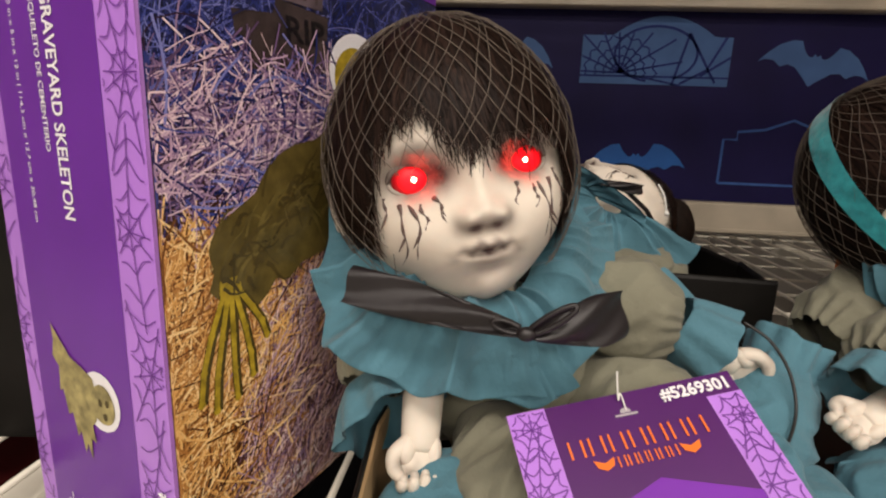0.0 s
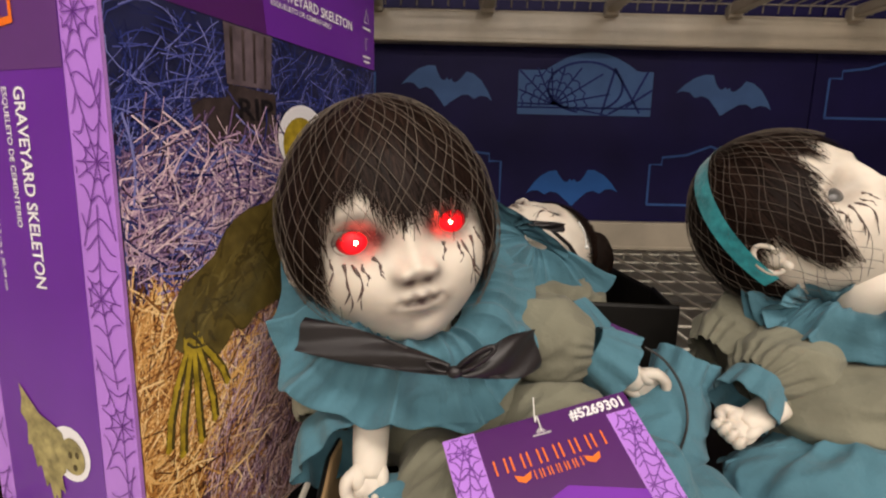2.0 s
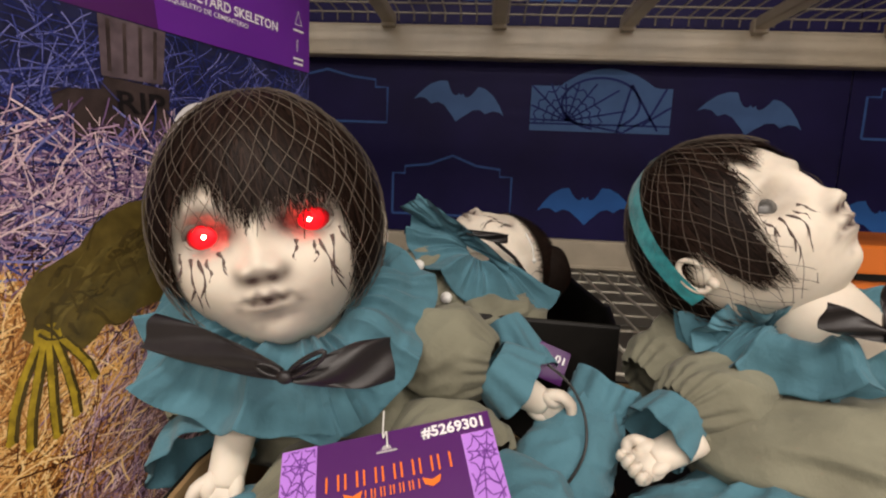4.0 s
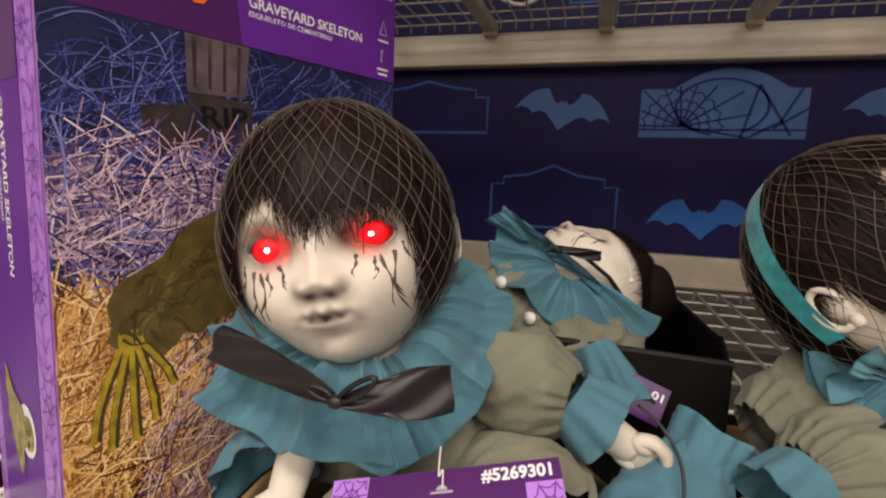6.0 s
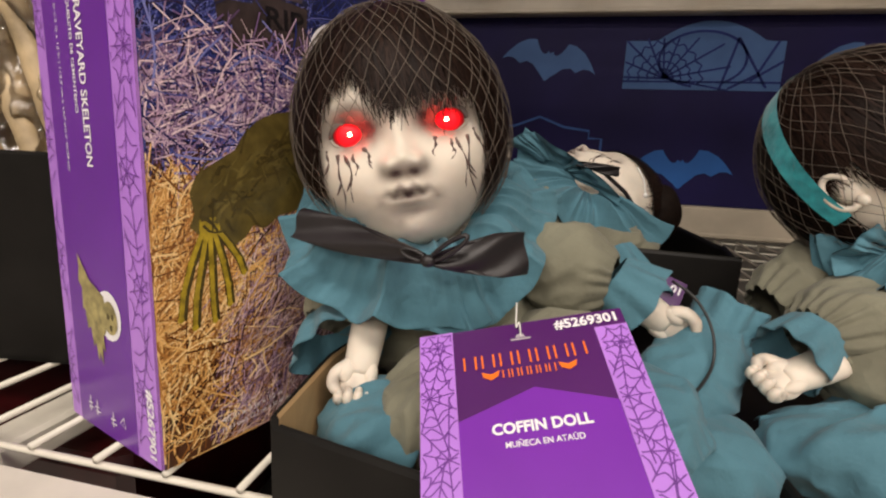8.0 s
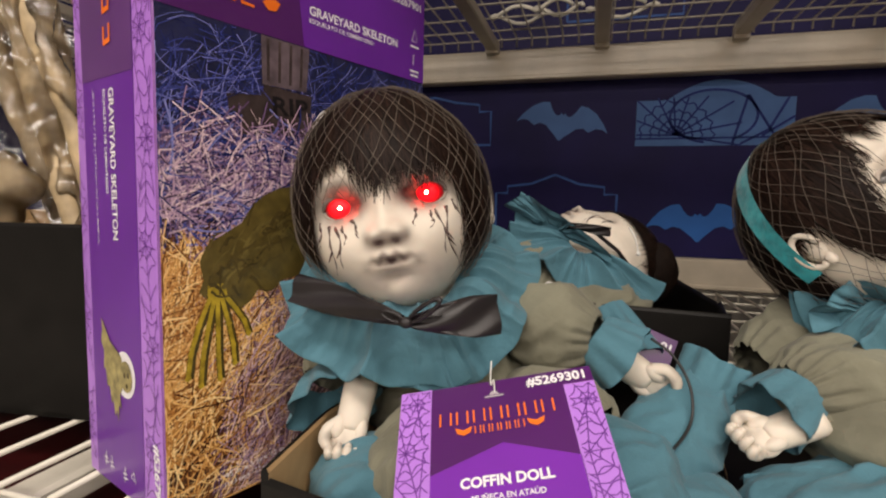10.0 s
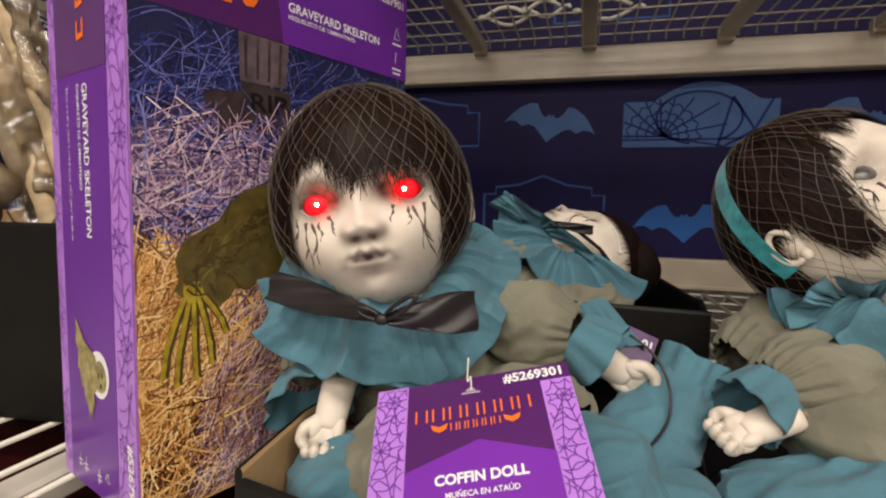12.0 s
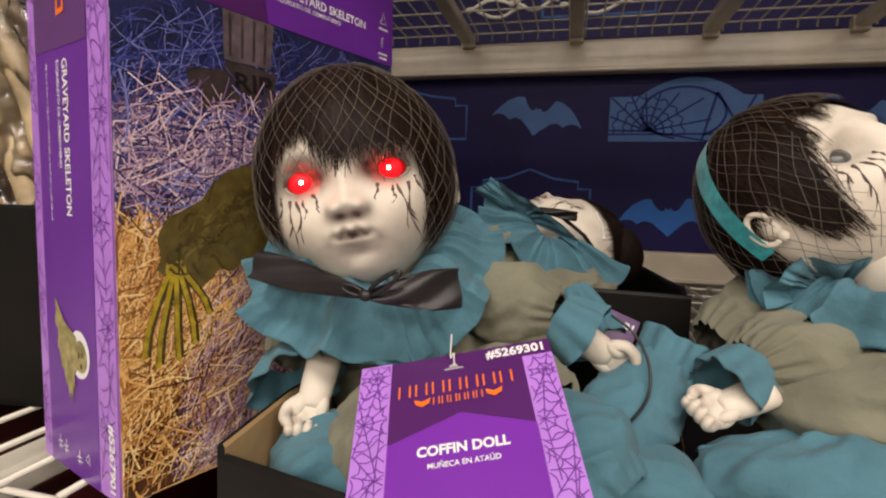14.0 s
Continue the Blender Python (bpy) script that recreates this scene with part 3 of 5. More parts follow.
for q in ((0.094, 0.114), (0.087, 0.113), (0.091, 0.104)):
    s = Shape()
    s.poly(SM, [(q[0] + 0.0020 * math.cos(a * 0.7), q[1] + 0.0028 * math.sin(a * 0.7)) for a in range(9)], 0.0022, 0)
    make("socket_picture", s, SLEEVEDARK, skeleton_box, smooth=False, at=BO)
s = Shape()
for a, b in ((0.040, 0.030), (0.052, 0.029), (0.080, 0.027)):
    s.line(SM, [(a, b), (a - 0.001, b - 0.014)], 0.0012, 0.0014)
    s.line(SM, [(a - 0.005, b - 0.007), (a + 0.004, b - 0.006)], 0.0012, 0.0014)
    s.line(SM, [(a - 0.004, b - 0.011), (a + 0.005, b - 0.010)], 0.0012, 0.0014)
s.line(SM, [(0.098, 0.028), (0.092, 0.022), (0.100, 0.019), (0.098, 0.028)], 0.0010, 0.0014)
make("care_symbols", s, WHITEINK, skeleton_box, smooth=False, at=BO)

# photo side of the carton
s = Shape()
s.poly(FM, [(0.001, 0.27), (BW - 0.001, 0.30), (BW - 0.001, 0.42), (0.001, 0.42)], 0.0004, 0)
s.poly(FM, [(0.001, 0.001), (BW - 0.001, 0.001), (BW - 0.001, 0.30), (0.001, 0.27)], 0.0004, 1)
make("photo_ground", s, [NIGHT, EARTH], skeleton_box, smooth=False, at=BO, label="dark graveyard photo")
s = Shape()
s.poly(FM, [(0.0, 0.416), (BW, 0.416), (BW, BH), (0.0, BH)], 0.0008, 0)
s.poly(FM, [(0.115, 0.62 - 0.02), (0.140, 0.416), (BW, 0.416), (BW, BH)], 0.0012, 1)
make("title_banner", s, [DEEP, PURPLE], skeleton_box, smooth=False, at=BO, label="purple title banner")
lettering("title", "GRAVEYARD SKELETON", FM, 0.146, 0.4475, 0.127, 0.0090, 0.0016, WHITEINK, skeleton_box, 0, 0.02)
lettering("subtitle", "ESQUELETO DE CEMENTERIO", FM, 0.146, 0.4395, 0.088, 0.0050, 0.0016, WHITEINK, skeleton_box, 0, 0.01)
lettering("item_number", "#5267901", FM, 0.262, 0.4975, 0.053, 0.0105, 0.0016, WHITEINK, skeleton_box, 0, 0.02)
s = Shape()
s.line(FM, [(0.299, 0.462), (0.304, 0.476), (0.309, 0.462), (0.299, 0.462)], 0.001, 0.0016)
s.line(FM, [(0.296, 0.456), (0.312, 0.456)], 0.0022, 0.0016)
s.line(FM, [(0.305, 0.446), (0.302, 0.446), (0.302, 0.434)], 0.001, 0.0016)
s.line(FM, [(0.296, 0.427), (0.312, 0.427)], 0.0022, 0.0016)
s.line(FM, [(0.297, 0.422), (0.311, 0.422)], 0.0022, 0.0016)
make("care_symbols", s, WHITEINK, skeleton_box, smooth=False, at=BO)
s = Shape()
for k, w in enumerate((0.012, 0.004, 0.012, 0.012)):
    s.line(FM, [(0.020 + 0.018 * k, 0.436), (0.020 + 0.018 * k, 0.449)], 0.0025, 0.0016)
    s.line(FM, [(0.020 + 0.018 * k, 0.437), (0.020 + 0.018 * k + w, 0.437)], 0.0025, 0.0016)
s.poly(FM, [(0.094, 0.444), (0.100, 0.438), (0.108, 0.439), (0.113, 0.447), (0.108, 0.449), (0.099, 0.447)], 0.0016)
make("logo", s, ORANGEINK, skeleton_box, smooth=False, at=BO, label="orange logo shapes")

# tombstone in the photo
s = Shape()
s.poly(FM, [(0.070, 0.325), (0.150, 0.331), (0.152, 0.347), (0.147, 0.349), (0.148, 0.370), (0.095, 0.372), (0.092, 0.362), (0.058, 0.358), (0.060, 0.345), (0.073, 0.342)], 0.0016, 0)
make("tombstone_picture", s, STONEINK, skeleton_box, smooth=False, at=BO, label="printed stone tombstone")
s = Shape()
s.poly(FM, [(0.093, 0.372), (0.142, 0.373), (0.146, 0.415), (0.092, 0.415)], 0.0016, 0)
make("pillar_picture", s, STONELIGHT, skeleton_box, smooth=False, at=BO, label="printed pale stone pillar")
for k in range(4):
    s = Shape()
    s.line(FM, [(0.099 + 0.012 * k, 0.376), (0.099 + 0.0125 * k, 0.413)], 0.003, 0.0019, 0)
    make("pillar_groove", s, STONEINK, skeleton_box, smooth=False, at=BO)
lettering("tombstone_letters", "RIP", FM, 0.104, 0.3465, 0.040, 0.0165, 0.0021, BLACKINK, skeleton_box, 3, 0.02)


def strand(s, rnd, a, b, ang, L, w, h, lim):
    ca, sa = math.cos(ang), math.sin(ang)
    k = rnd.gauss(0, 0.09) * L
    pts = []
    for i in range(5):
        t = i / 4
        x = a + ca * L * (t - 0.5) - sa * k * 4 * t * (1 - t)
        y = b + sa * L * (t - 0.5) + ca * k * 4 * t * (1 - t)
        pts.append((min(max(x, 0.001), BW - 0.001), min(max(y, 0.002), lim)))
    s.line(FM, pts, w, h, 0)


def hay(name, count, seed, region, material, label, ang0, spread, wmax, h0=0.0022):
    """Printed straw: short bent strokes of several inks in layers."""
    rnd = random.Random(seed)
    s = Shape()
    for i in range(count):
        a, b = region(rnd)
        strand(s, rnd, a, b, ang0 + rnd.gauss(0, spread), rnd.uniform(0.014, 0.058), rnd.uniform(0.0004, wmax * 1.45), h0 + 0.0005 * i / count, 0.414)
    ob = make(name, s, material, skeleton_box, smooth=False, at=BO, label=label)
    tagged(ob, kind="stuff")


def slope(a):
    return 0.30 + 0.02 * math.sin(a * 30)


hay("straw_print", 1500, 1, lambda r: (r.uniform(0, BW), min(0.405, slope(0) + abs(r.gauss(0.02, 0.045)))), HAYBLUE, "dark blue printed straw", 0.6, 0.9, 0.0007, 0.0008)
hay("straw_print", 1900, 2, lambda r: (r.uniform(0, BW), min(0.335, r.gauss(0.278, 0.028))), HAYPINK, "mauve printed straw", 0.5, 0.9, 0.0010)
hay("straw_print", 420, 6, lambda r: (r.uniform(0, BW), r.gauss(0.272, 0.035)), HAYBLUE, "blue printed straw", 0.4, 1.0, 0.0014)
hay("straw_print", 1900, 3, lambda r: (abs(r.gauss(0.0, 0.055)), 0.225 - abs(r.gauss(0, 0.085))), HAYGOLD, "golden printed straw", 0.75, 0.8, 0.0012)
hay("straw_print", 2300, 4, lambda r: (0.06 + 0.26 * r.random(), 0.005 + 0.235 * r.random()), HAYBROWN, "brown printed straw", 0.9, 0.55, 0.0010)
hay("straw_print", 1500, 5, lambda r: (0.05 + 0.25 * r.random(), 0.01 + 0.22 * r.random()), HAYPINK, "mauve printed straw", 0.95, 0.45, 0.0008)
hay("straw_print", 700, 9, lambda r: (abs(r.gauss(0.02, 0.05)), 0.215 - abs(r.gauss(0, 0.08))), HAYGOLD, "golden printed straw", 0.8, 0.6, 0.0008)

# sleeve and bony fingers in the photo
s = Shape()
s.poly(FM, [(0.175, 0.30), (0.150, 0.293), (0.129, 0.282), (0.108, 0.279), (0.092, 0.272), (0.080, 0.262), (0.070, 0.248), (0.052, 0.238), (0.037, 0.229), (0.031, 0.216), (0.034, 0.200), (0.030, 0.190), (0.040, 0.181), (0.056, 0.178), (0.066, 0.170), (0.078, 0.177), (0.086, 0.186), (0.100, 0.183), (0.112, 0.192), (0.135, 0.196), (0.175, 0.200)], 0.0028, 0)
make("sleeve_picture", s, SLEEVEINK, skeleton_box, smooth=False, at=BO, label="printed ragged olive sleeve")
s = Shape()
rnd = random.Random(14)
for k in range(90):
    t = rnd.random()
    x, y = 0.040 + 0.125 * t + rnd.gauss(0, 0.006), 0.205 + 0.06 * t + rnd.gauss(0, 0.018 - 0.004 * t)
    y = min(max(y, 0.188 + 0.04 * t), 0.222 + 0.060 * t)
    L, a = rnd.uniform(0.012, 0.038), rnd.choice((0.55, 0.55, 0.75, -0.9)) + rnd.gauss(0, 0.25)
    pts = [(x + L * q / 4 * math.cos(a), y + L * q / 4 * math.sin(a) + 0.003 * math.sin(q * 1.3)) for q in range(5)]
    s.line(FM, [(u, max(0.184, w)) for u, w in pts], rnd.uniform(0.0018, 0.0050), 0.0030 + 0.00001 * k, k % 2, taper=True)
make("sleeve_folds", s, [SLEEVELIGHT, SLEEVEDARK], skeleton_box, smooth=False, at=BO)
s = Shape()
fingers = [[(0.040, 0.186), (0.029, 0.162), (0.022, 0.140), (0.019, 0.120)], [(0.043, 0.184), (0.037, 0.158), (0.032, 0.134), (0.030, 0.111)], [(0.046, 0.183), (0.046, 0.157), (0.046, 0.134), (0.047, 0.113)], [(0.050, 0.183), (0.056, 0.160), (0.060, 0.140), (0.061, 0.124)], [(0.054, 0.184), (0.063, 0.172), (0.071, 0.160), (0.075, 0.148)]]
s.poly(FM, [(0.038, 0.196), (0.053, 0.196), (0.055, 0.186), (0.050, 0.181), (0.041, 0.181), (0.037, 0.187)], 0.0032, 0)
for fp in fingers:
    s.line(FM, [(q[0] + 0.0012, q[1] - 0.001) for q in fp], 0.0072, 0.0031, 1)
for fp in fingers:
    for i in range(3):
        a, b = Vector(fp[i]), Vector(fp[i + 1])
        d = b - a
        s.line(FM, [a, a + d * 0.2, a + d * 0.8, b], 0.0040, 0.0034, 0)
        s.poly(FM, [(b.x + 0.0027 * math.cos(q * 0.79), b.y + 0.0027 * math.sin(q * 0.79)) for q in range(8)], 0.0036, 0)
make("bony_fingers_picture", s, [HANDINK, SLEEVEDARK], skeleton_box, smooth=False, at=BO, label="printed yellow bony fingers")
s = Shape()
s.poly(FM, [(0.184 + 0.036 * math.cos(a * 0.26), 0.335 + 0.030 * math.sin(a * 0.26)) for a in range(24)], 0.0026, 0)
s.poly(FM, [(0.180 + 0.026 * math.cos(a * 0.26), 0.330 + 0.024 * math.sin(a * 0.26)) for a in range(24)], 0.0030, 1)
make("skull_picture", s, [WHITEINK, HANDINK], skeleton_box, smooth=False, at=BO, label="printed pale skull edge")
lettering("size_line", "45 in x 5 in x 12 in", FM, 0.050, 0.020, 0.062, 0.005, 0.0034, WHITEINK, skeleton_box, 3)
lettering("size_line", "114,3 cm x 12,7 cm x 30,48 cm", FM, 0.050, 0.011, 0.072, 0.005, 0.0034, WHITEINK, skeleton_box, 3)

# ---- hang tag ----
TO = Vector((0.017, 0.279, 0.929))
TE, TD = Vector((0.9614, 0.1627, 0.2219)), Vector((0.2529, -0.8399, -0.4801))
TW, TL = 0.135, 0.165
TM = frame_of(TO, TE, -TD)
hang_tag = tagged(empty("hang_tag", TO), "purple cardboard hang tag with cobweb borders, tied to the doll", "tag")
s = Shape()
s.box(TM @ pose(TW / 2, -TL / 2, -0.0012), (TW, TL, 0.0012), 0, 0.0004)
make("card", s, DEEP, hang_tag, smooth=False, at=TO)
s = Shape()
s.poly(TM, [(0, -TL), (0.0225, -TL), (0.0225, 0), (0, 0)], 0.0003, 0)
s.poly(TM, [(0.1155, -TL), (TW, -TL), (TW, -0.0135), (0.1145, -0.0135)], 0.0003, 0)
make("border", s, LILAC, hang_tag, smooth=False, at=TO)
s = Shape()
s.poly(TM, [(0.0225, -TL), (0.1155, -TL), (0.1155, -0.067), (0.0697, -0.0512), (0.0225, -0.068)], 0.0003, 0)
make("coffin_shape", s, TAGPURPLE, hang_tag, smooth=False, at=TO, label="bright purple pointed shape")
s = Shape()
web_print(s, TM, (0.0005, -TL, 0.022, -0.001), [(0.012, -0.012, 0.03), (0.006, -0.05, 0.04), (0.016, -0.09, 0.04), (0.006, -0.13, 0.04)], 0.0006, 0, 0.0008, 11)
web_print(s, TM, (0.116, -TL, TW - 0.0005, -0.014), [(0.128, -0.028, 0.03), (0.120, -0.066, 0.04), (0.130, -0.10, 0.04), (0.122, -0.14, 0.04)], 0.0006, 0, 0.0008, 12)
tagged(make("cobweb_border", s, WEBINK, hang_tag, smooth=False, at=TO), kind="stuff")
lettering("item_number", "#5269301", TM, 0.090, -0.0118, 0.040, 0.0088, 0.0008, WHITEINK, hang_tag, 0, 0.035)
lettering("title", "COFFIN DOLL", TM, 0.0414, -0.0796, 0.0562, 0.0072, 0.0008, WHITEINK, hang_tag, 0, 0.035)
lettering("subtitle", "MUÑECA EN ATAÚD", TM, 0.0479, -0.0878, 0.0433, 0.0046, 0.0008, WHITEINK, hang_tag, 0, 0.015)
# the maker's mark as plain strokes and two slit eyes
s = Shape()
for a0, n, dx, w, z0, z1, t in ((0.0290, 7, 0.01150, 0.0072, -0.0335, -0.0234, 0.0012), (0.0524, 6, 0.0057, 0.0036, -0.0424, -0.0364, 0.0008)):
    for k in range(n):
        a = a0 + dx * k
        s.line(TM, [(a, z0), (a, z1)], t, 0.0008)
        s.line(TM, [(a + w, z0), (a + w, z1)], t, 0.0008)
for c in (0.0448, 0.0925):
    s.poly(TM, [(c - 0.0058, -0.0362), (c - 0.0045, -0.0405), (c, -0.0428), (c + 0.0045, -0.0405), (c + 0.0058, -0.0362), (c, -0.0385)], 0.0008)
make("logo", s, ORANGEINK, hang_tag, smooth=False, at=TO, label="orange logo shapes")
s = Shape()
s.line(TM, [(0.0605, -0.0142), (0.0735, -0.0142)], 0.0014, 0.0007)
s.poly(TM, [(0.0670 + 0.0032 * math.cos(a * 0.35), -0.0130 + 0.0032 * math.sin(a * 0.35)) for a in range(10)], 0.0007)
make("hang_hole", s, mat("dull_white_slot", (0.42, 0.38, 0.42), 0.6), hang_tag, smooth=False, at=TO)
s = Shape()
s.tube(smooth_path([TM @ Vector((0.0675, -0.012, 0.001)), TM @ Vector((0.068, -0.002, 0.003)), (0.081, 0.284, 0.943), (0.080, 0.290, 0.958)]), 0.0005, 0, 6)
make("string", s, BUTTON, hang_tag, at=TO, label="thin white tie")


# ---- coffin cartons ----
def tray(name, foot, z0, z1, label, inside=KRAFT, wall=0.006, floor_z=0.006):
    """An open black carton over a tapered footprint, brown inside."""
    n = len(foot)
    cx, cy = sum(p[0] for p in foot) / n, sum(p[1] for p in foot) / n
    thing = tagged(empty(name, (cx, cy, z0)), label, "carton")
    for i in range(n):
        a, b = Vector(foot[i]), Vector(foot[(i + 1) % n])
        d = (b - a).normalized()
        nrm = Vector((-d.y, d.x))
        L = (b - a).length
        m = Matrix.Translation((a.x, a.y, z0)) @ Matrix.Rotation(math.atan2(d.y, d.x), 4, "Z")
        h = z1[i] - z0
        s = Shape()
        prof = [(0, 0), (0, h - 0.004), (0.0015, h - 0.001), (wall / 2, h), (wall - 0.0015, h - 0.001), (wall, h - 0.004), (wall, 0)]
        k0, k1 = 0.0, L
        verts = [m @ Vector((k0, y, z)) for y, z in prof] + [m @ Vector((k1, y, z)) for y, z in prof]
        c = len(prof)
        s.add(verts, [(j, j + c, j + 1 + c, j + 1) for j in range(4)] + [tuple(range(c)), tuple(range(c, 2 * c))[::-1]], 0)
        s.add([q + Vector((0, 0, 0)) for q in verts], [(j, j + c, j + 1 + c, j + 1) for j in range(4, 6)], 1)
        make("side_wall", s, [BLACKCARD, inside], thing, smooth=False, at=(a.x, a.y, z0))
    s = Shape()
    s.add([(x, y, z0 + floor_z) for x, y in foot] + [(x, y, z0) for x, y in foot], [tuple(range(n)), tuple(range(n, 2 * n))[::-1]] + [(i, (i + 1) % n, n + (i + 1) % n, n + i) for i in range(n)], 0)
    make("bottom", s, BLACKCARD, thing, smooth=False, at=(cx, cy, z0))
    return thing


tray("coffin_carton", [(-0.068, 0.230), (0.150, 0.182), (0.215, 0.40), (0.150, 0.490), (-0.060, 0.490), (-0.076, 0.330)], 0.80, [0.877, 0.870, 0.87, 0.87, 0.885, 0.885], "open black coffin carton, brown inside, doll lying in it")
tray("coffin_carton", [(-0.02, 0.540), (0.285, 0.515), (0.300, 0.62), (0.270, 0.98), (0.0, 1.0)], 0.80, [0.962, 0.958, 0.955, 0.955, 0.955], "black coffin carton behind the front doll", BLACKCARD)
tray("coffin_carton", [(0.275, 0.245), (0.62, 0.245), (0.68, 0.40), (0.64, 0.66), (0.29, 0.66), (0.258, 0.40)], 0.80, [0.845] * 6, "black coffin carton with a reclining doll")
tray("skeleton_carton", [(-1.15, 0.300), (-0.372, 0.400), (-0.36, 0.80), (-1.15, 0.80)], 0.80, [1.035] * 4, "tall open black carton with wrapped skeletons")


# ---- dolls ----
HA, HB, HTOP, HLOW = 0.081, 0.084, 0.096, 0.095
FEATURES = [  # x, z, spread x, spread z, rise; mirrored where x is not 0
    (0.0, -0.006, 0.0075, 0.018, 0.0055), (0.0, -0.0235, 0.0105, 0.0080, 0.0105), (0.0105, -0.0268, 0.0052, 0.0048, 0.0065), (0.0, -0.048, 0.026, 0.017, 0.0060),
    (0.034, 0.000, 0.0165, 0.0115, -0.0145), (0.032, 0.0185, 0.022, 0.0075, 0.0034), (0.040, -0.034, 0.020, 0.018, 0.0065),
    (0.0050, -0.0424, 0.0058, 0.0036, 0.0042), (0.0, -0.0525, 0.0095, 0.0042, 0.0040), (0.0, -0.0474, 0.0150, 0.0016, -0.0048),
    (0.0, -0.0345, 0.0035, 0.0040, -0.0020), (0.0, -0.0750, 0.0170, 0.0110, 0.0090), (0.0, -0.0600, 0.013, 0.0035, -0.0030), (0.0, 0.045, 0.035, 0.022, 0.001)]


def bump_at(x, z):
    d = 0.0
    for fx, fz, sx, sz, amp in FEATURES:
        for k in ((1, -1) if fx else (1,)):
            d += amp * math.exp(-(((x - k * fx) / sx) ** 2 + ((z - fz) / sz) ** 2))
    return d


def jaw(z):
    return 1 - 0.27 * min(1, max(0, (-z - 0.01) / 0.07)) ** 1.5


def girth(z):
    """Share of the full radius at a height: full cheeks below, a round skull above."""
    return math.sqrt(max(0.0, 1 - (z / HTOP) ** 2 if z > 0 else 1 - abs(z / HLOW) ** 2.9))


def face_y(x, z):
    g = girth(z)
    return -HB * math.sqrt(max(0.02, g * g - (x / (HA * jaw(z))) ** 2)) - bump_at(x, z)


def ball_point(th, ph, k=1.0):
    """th: 0 at the face, ph: 0 at the crown."""
    z = math.cos(ph) * (HTOP if ph < math.pi / 2 else HLOW)
    g = girth(z)
    return Vector((g * math.sin(th) * HA * jaw(z) * k, -g * math.cos(th) * HB * k, z * k))


def face_paint_shade(x, z, sockets=1.0):
    """Face colour: drooping brown lips, smudges, dark eye makeup; shade painted into sockets, under nose and lip."""
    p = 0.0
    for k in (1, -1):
        # eye makeup, deepened by the sockets' shade put into the colour
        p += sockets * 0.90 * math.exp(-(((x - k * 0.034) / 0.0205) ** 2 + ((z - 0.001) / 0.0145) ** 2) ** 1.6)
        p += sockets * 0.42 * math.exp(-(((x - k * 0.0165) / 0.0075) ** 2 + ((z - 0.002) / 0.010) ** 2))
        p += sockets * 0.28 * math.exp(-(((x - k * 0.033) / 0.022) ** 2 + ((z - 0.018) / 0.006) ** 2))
        p += 0.85 * math.exp(-(((x - k * 0.0062) / 0.0050) ** 2 + ((z + 0.0322) / 0.0034) ** 2))
        p += 0.34 * math.exp(-(((x - k * 0.0150) / 0.0042) ** 2 + ((z + 0.029) / 0.006) ** 2))
        p += 0.34 * math.exp(-(((x - k * 0.0190) / 0.0055) ** 2 + ((z + 0.0505) / 0.0042) ** 2))
    # shade under the nose, painted into the skin colour
    p += 0.36 * math.exp(-((x / 0.016) ** 2 + ((z + 0.0345) / 0.0050) ** 2))
    zd = z + 9.0 * x * x  # the corners of the mouth droop
    bow = 0.0012 * math.cos(x * 620)
    p += 0.74 * math.exp(-((x / 0.0170) ** 2 + ((zd + 0.0437 + bow) / 0.0036) ** 2) ** 1.6)
    p += 0.62 * math.exp(-((x / 0.0130) ** 2 + ((zd + 0.0515) / 0.0036) ** 2) ** 1.4)
    p += 0.60 * math.exp(-((x / 0.0165) ** 2 + ((zd + 0.0474) / 0.0018) ** 2))
    # shadow below the lower lip, likewise in the colour
    p += 0.34 * math.exp(-(((x + 0.002) / 0.012) ** 2 + ((z + 0.0610) / 0.0034) ** 2))
    p += 0.22 * math.exp(-(((x + 0.009) / 0.003) ** 2 + ((z + 0.0655) / 0.0028) ** 2))
    p += 0.12 * max(0.0, noise.noise(Vector((x * 45, 3.0, z * 45)))) + 0.08 * max(0.0, noise.noise(Vector((x * 140, 9.0, z * 140))))
    return min(1.0, p)


def step(a, b, x):
    k = min(1.0, max(0.0, (x - a) / (b - a)))
    return k * k * (3 - 2 * k)


def parted_fringe(th):
    """Hairline with a bare patch of forehead, a lock between the eyes and a long side lock."""
    e = 0.014 + 0.020 * math.exp(-((th + 0.42) / 0.24) ** 4) - 0.009 * math.exp(-((th - 0.05) / 0.10) ** 2) + 0.003 * math.sin(th * 13)
    if th > 0:
        return e - 0.072 * step(0.66, 0.98, th) - 0.012 * step(1.9, 2.4, th)
    return e - 0.050 * step(0.60, 0.92, -th) - 0.036 * step(1.7, 2.4, -th)


def swept_sides(th):
    """Hairline swept off a high forehead, with broad locks before the ears."""
    a = abs(th)
    e = 0.054 + 0.004 * math.sin(th * 9) - 0.016 * math.exp(-((a - 0.34) / 0.10) ** 2)
    e -= 0.034 * step(0.50, 0.62, a) + 0.070 * step(0.74, 0.94, a)
    return e + 0.050 * step(1.24, 1.36, a) - 0.085 * step(1.62, 1.78, a)


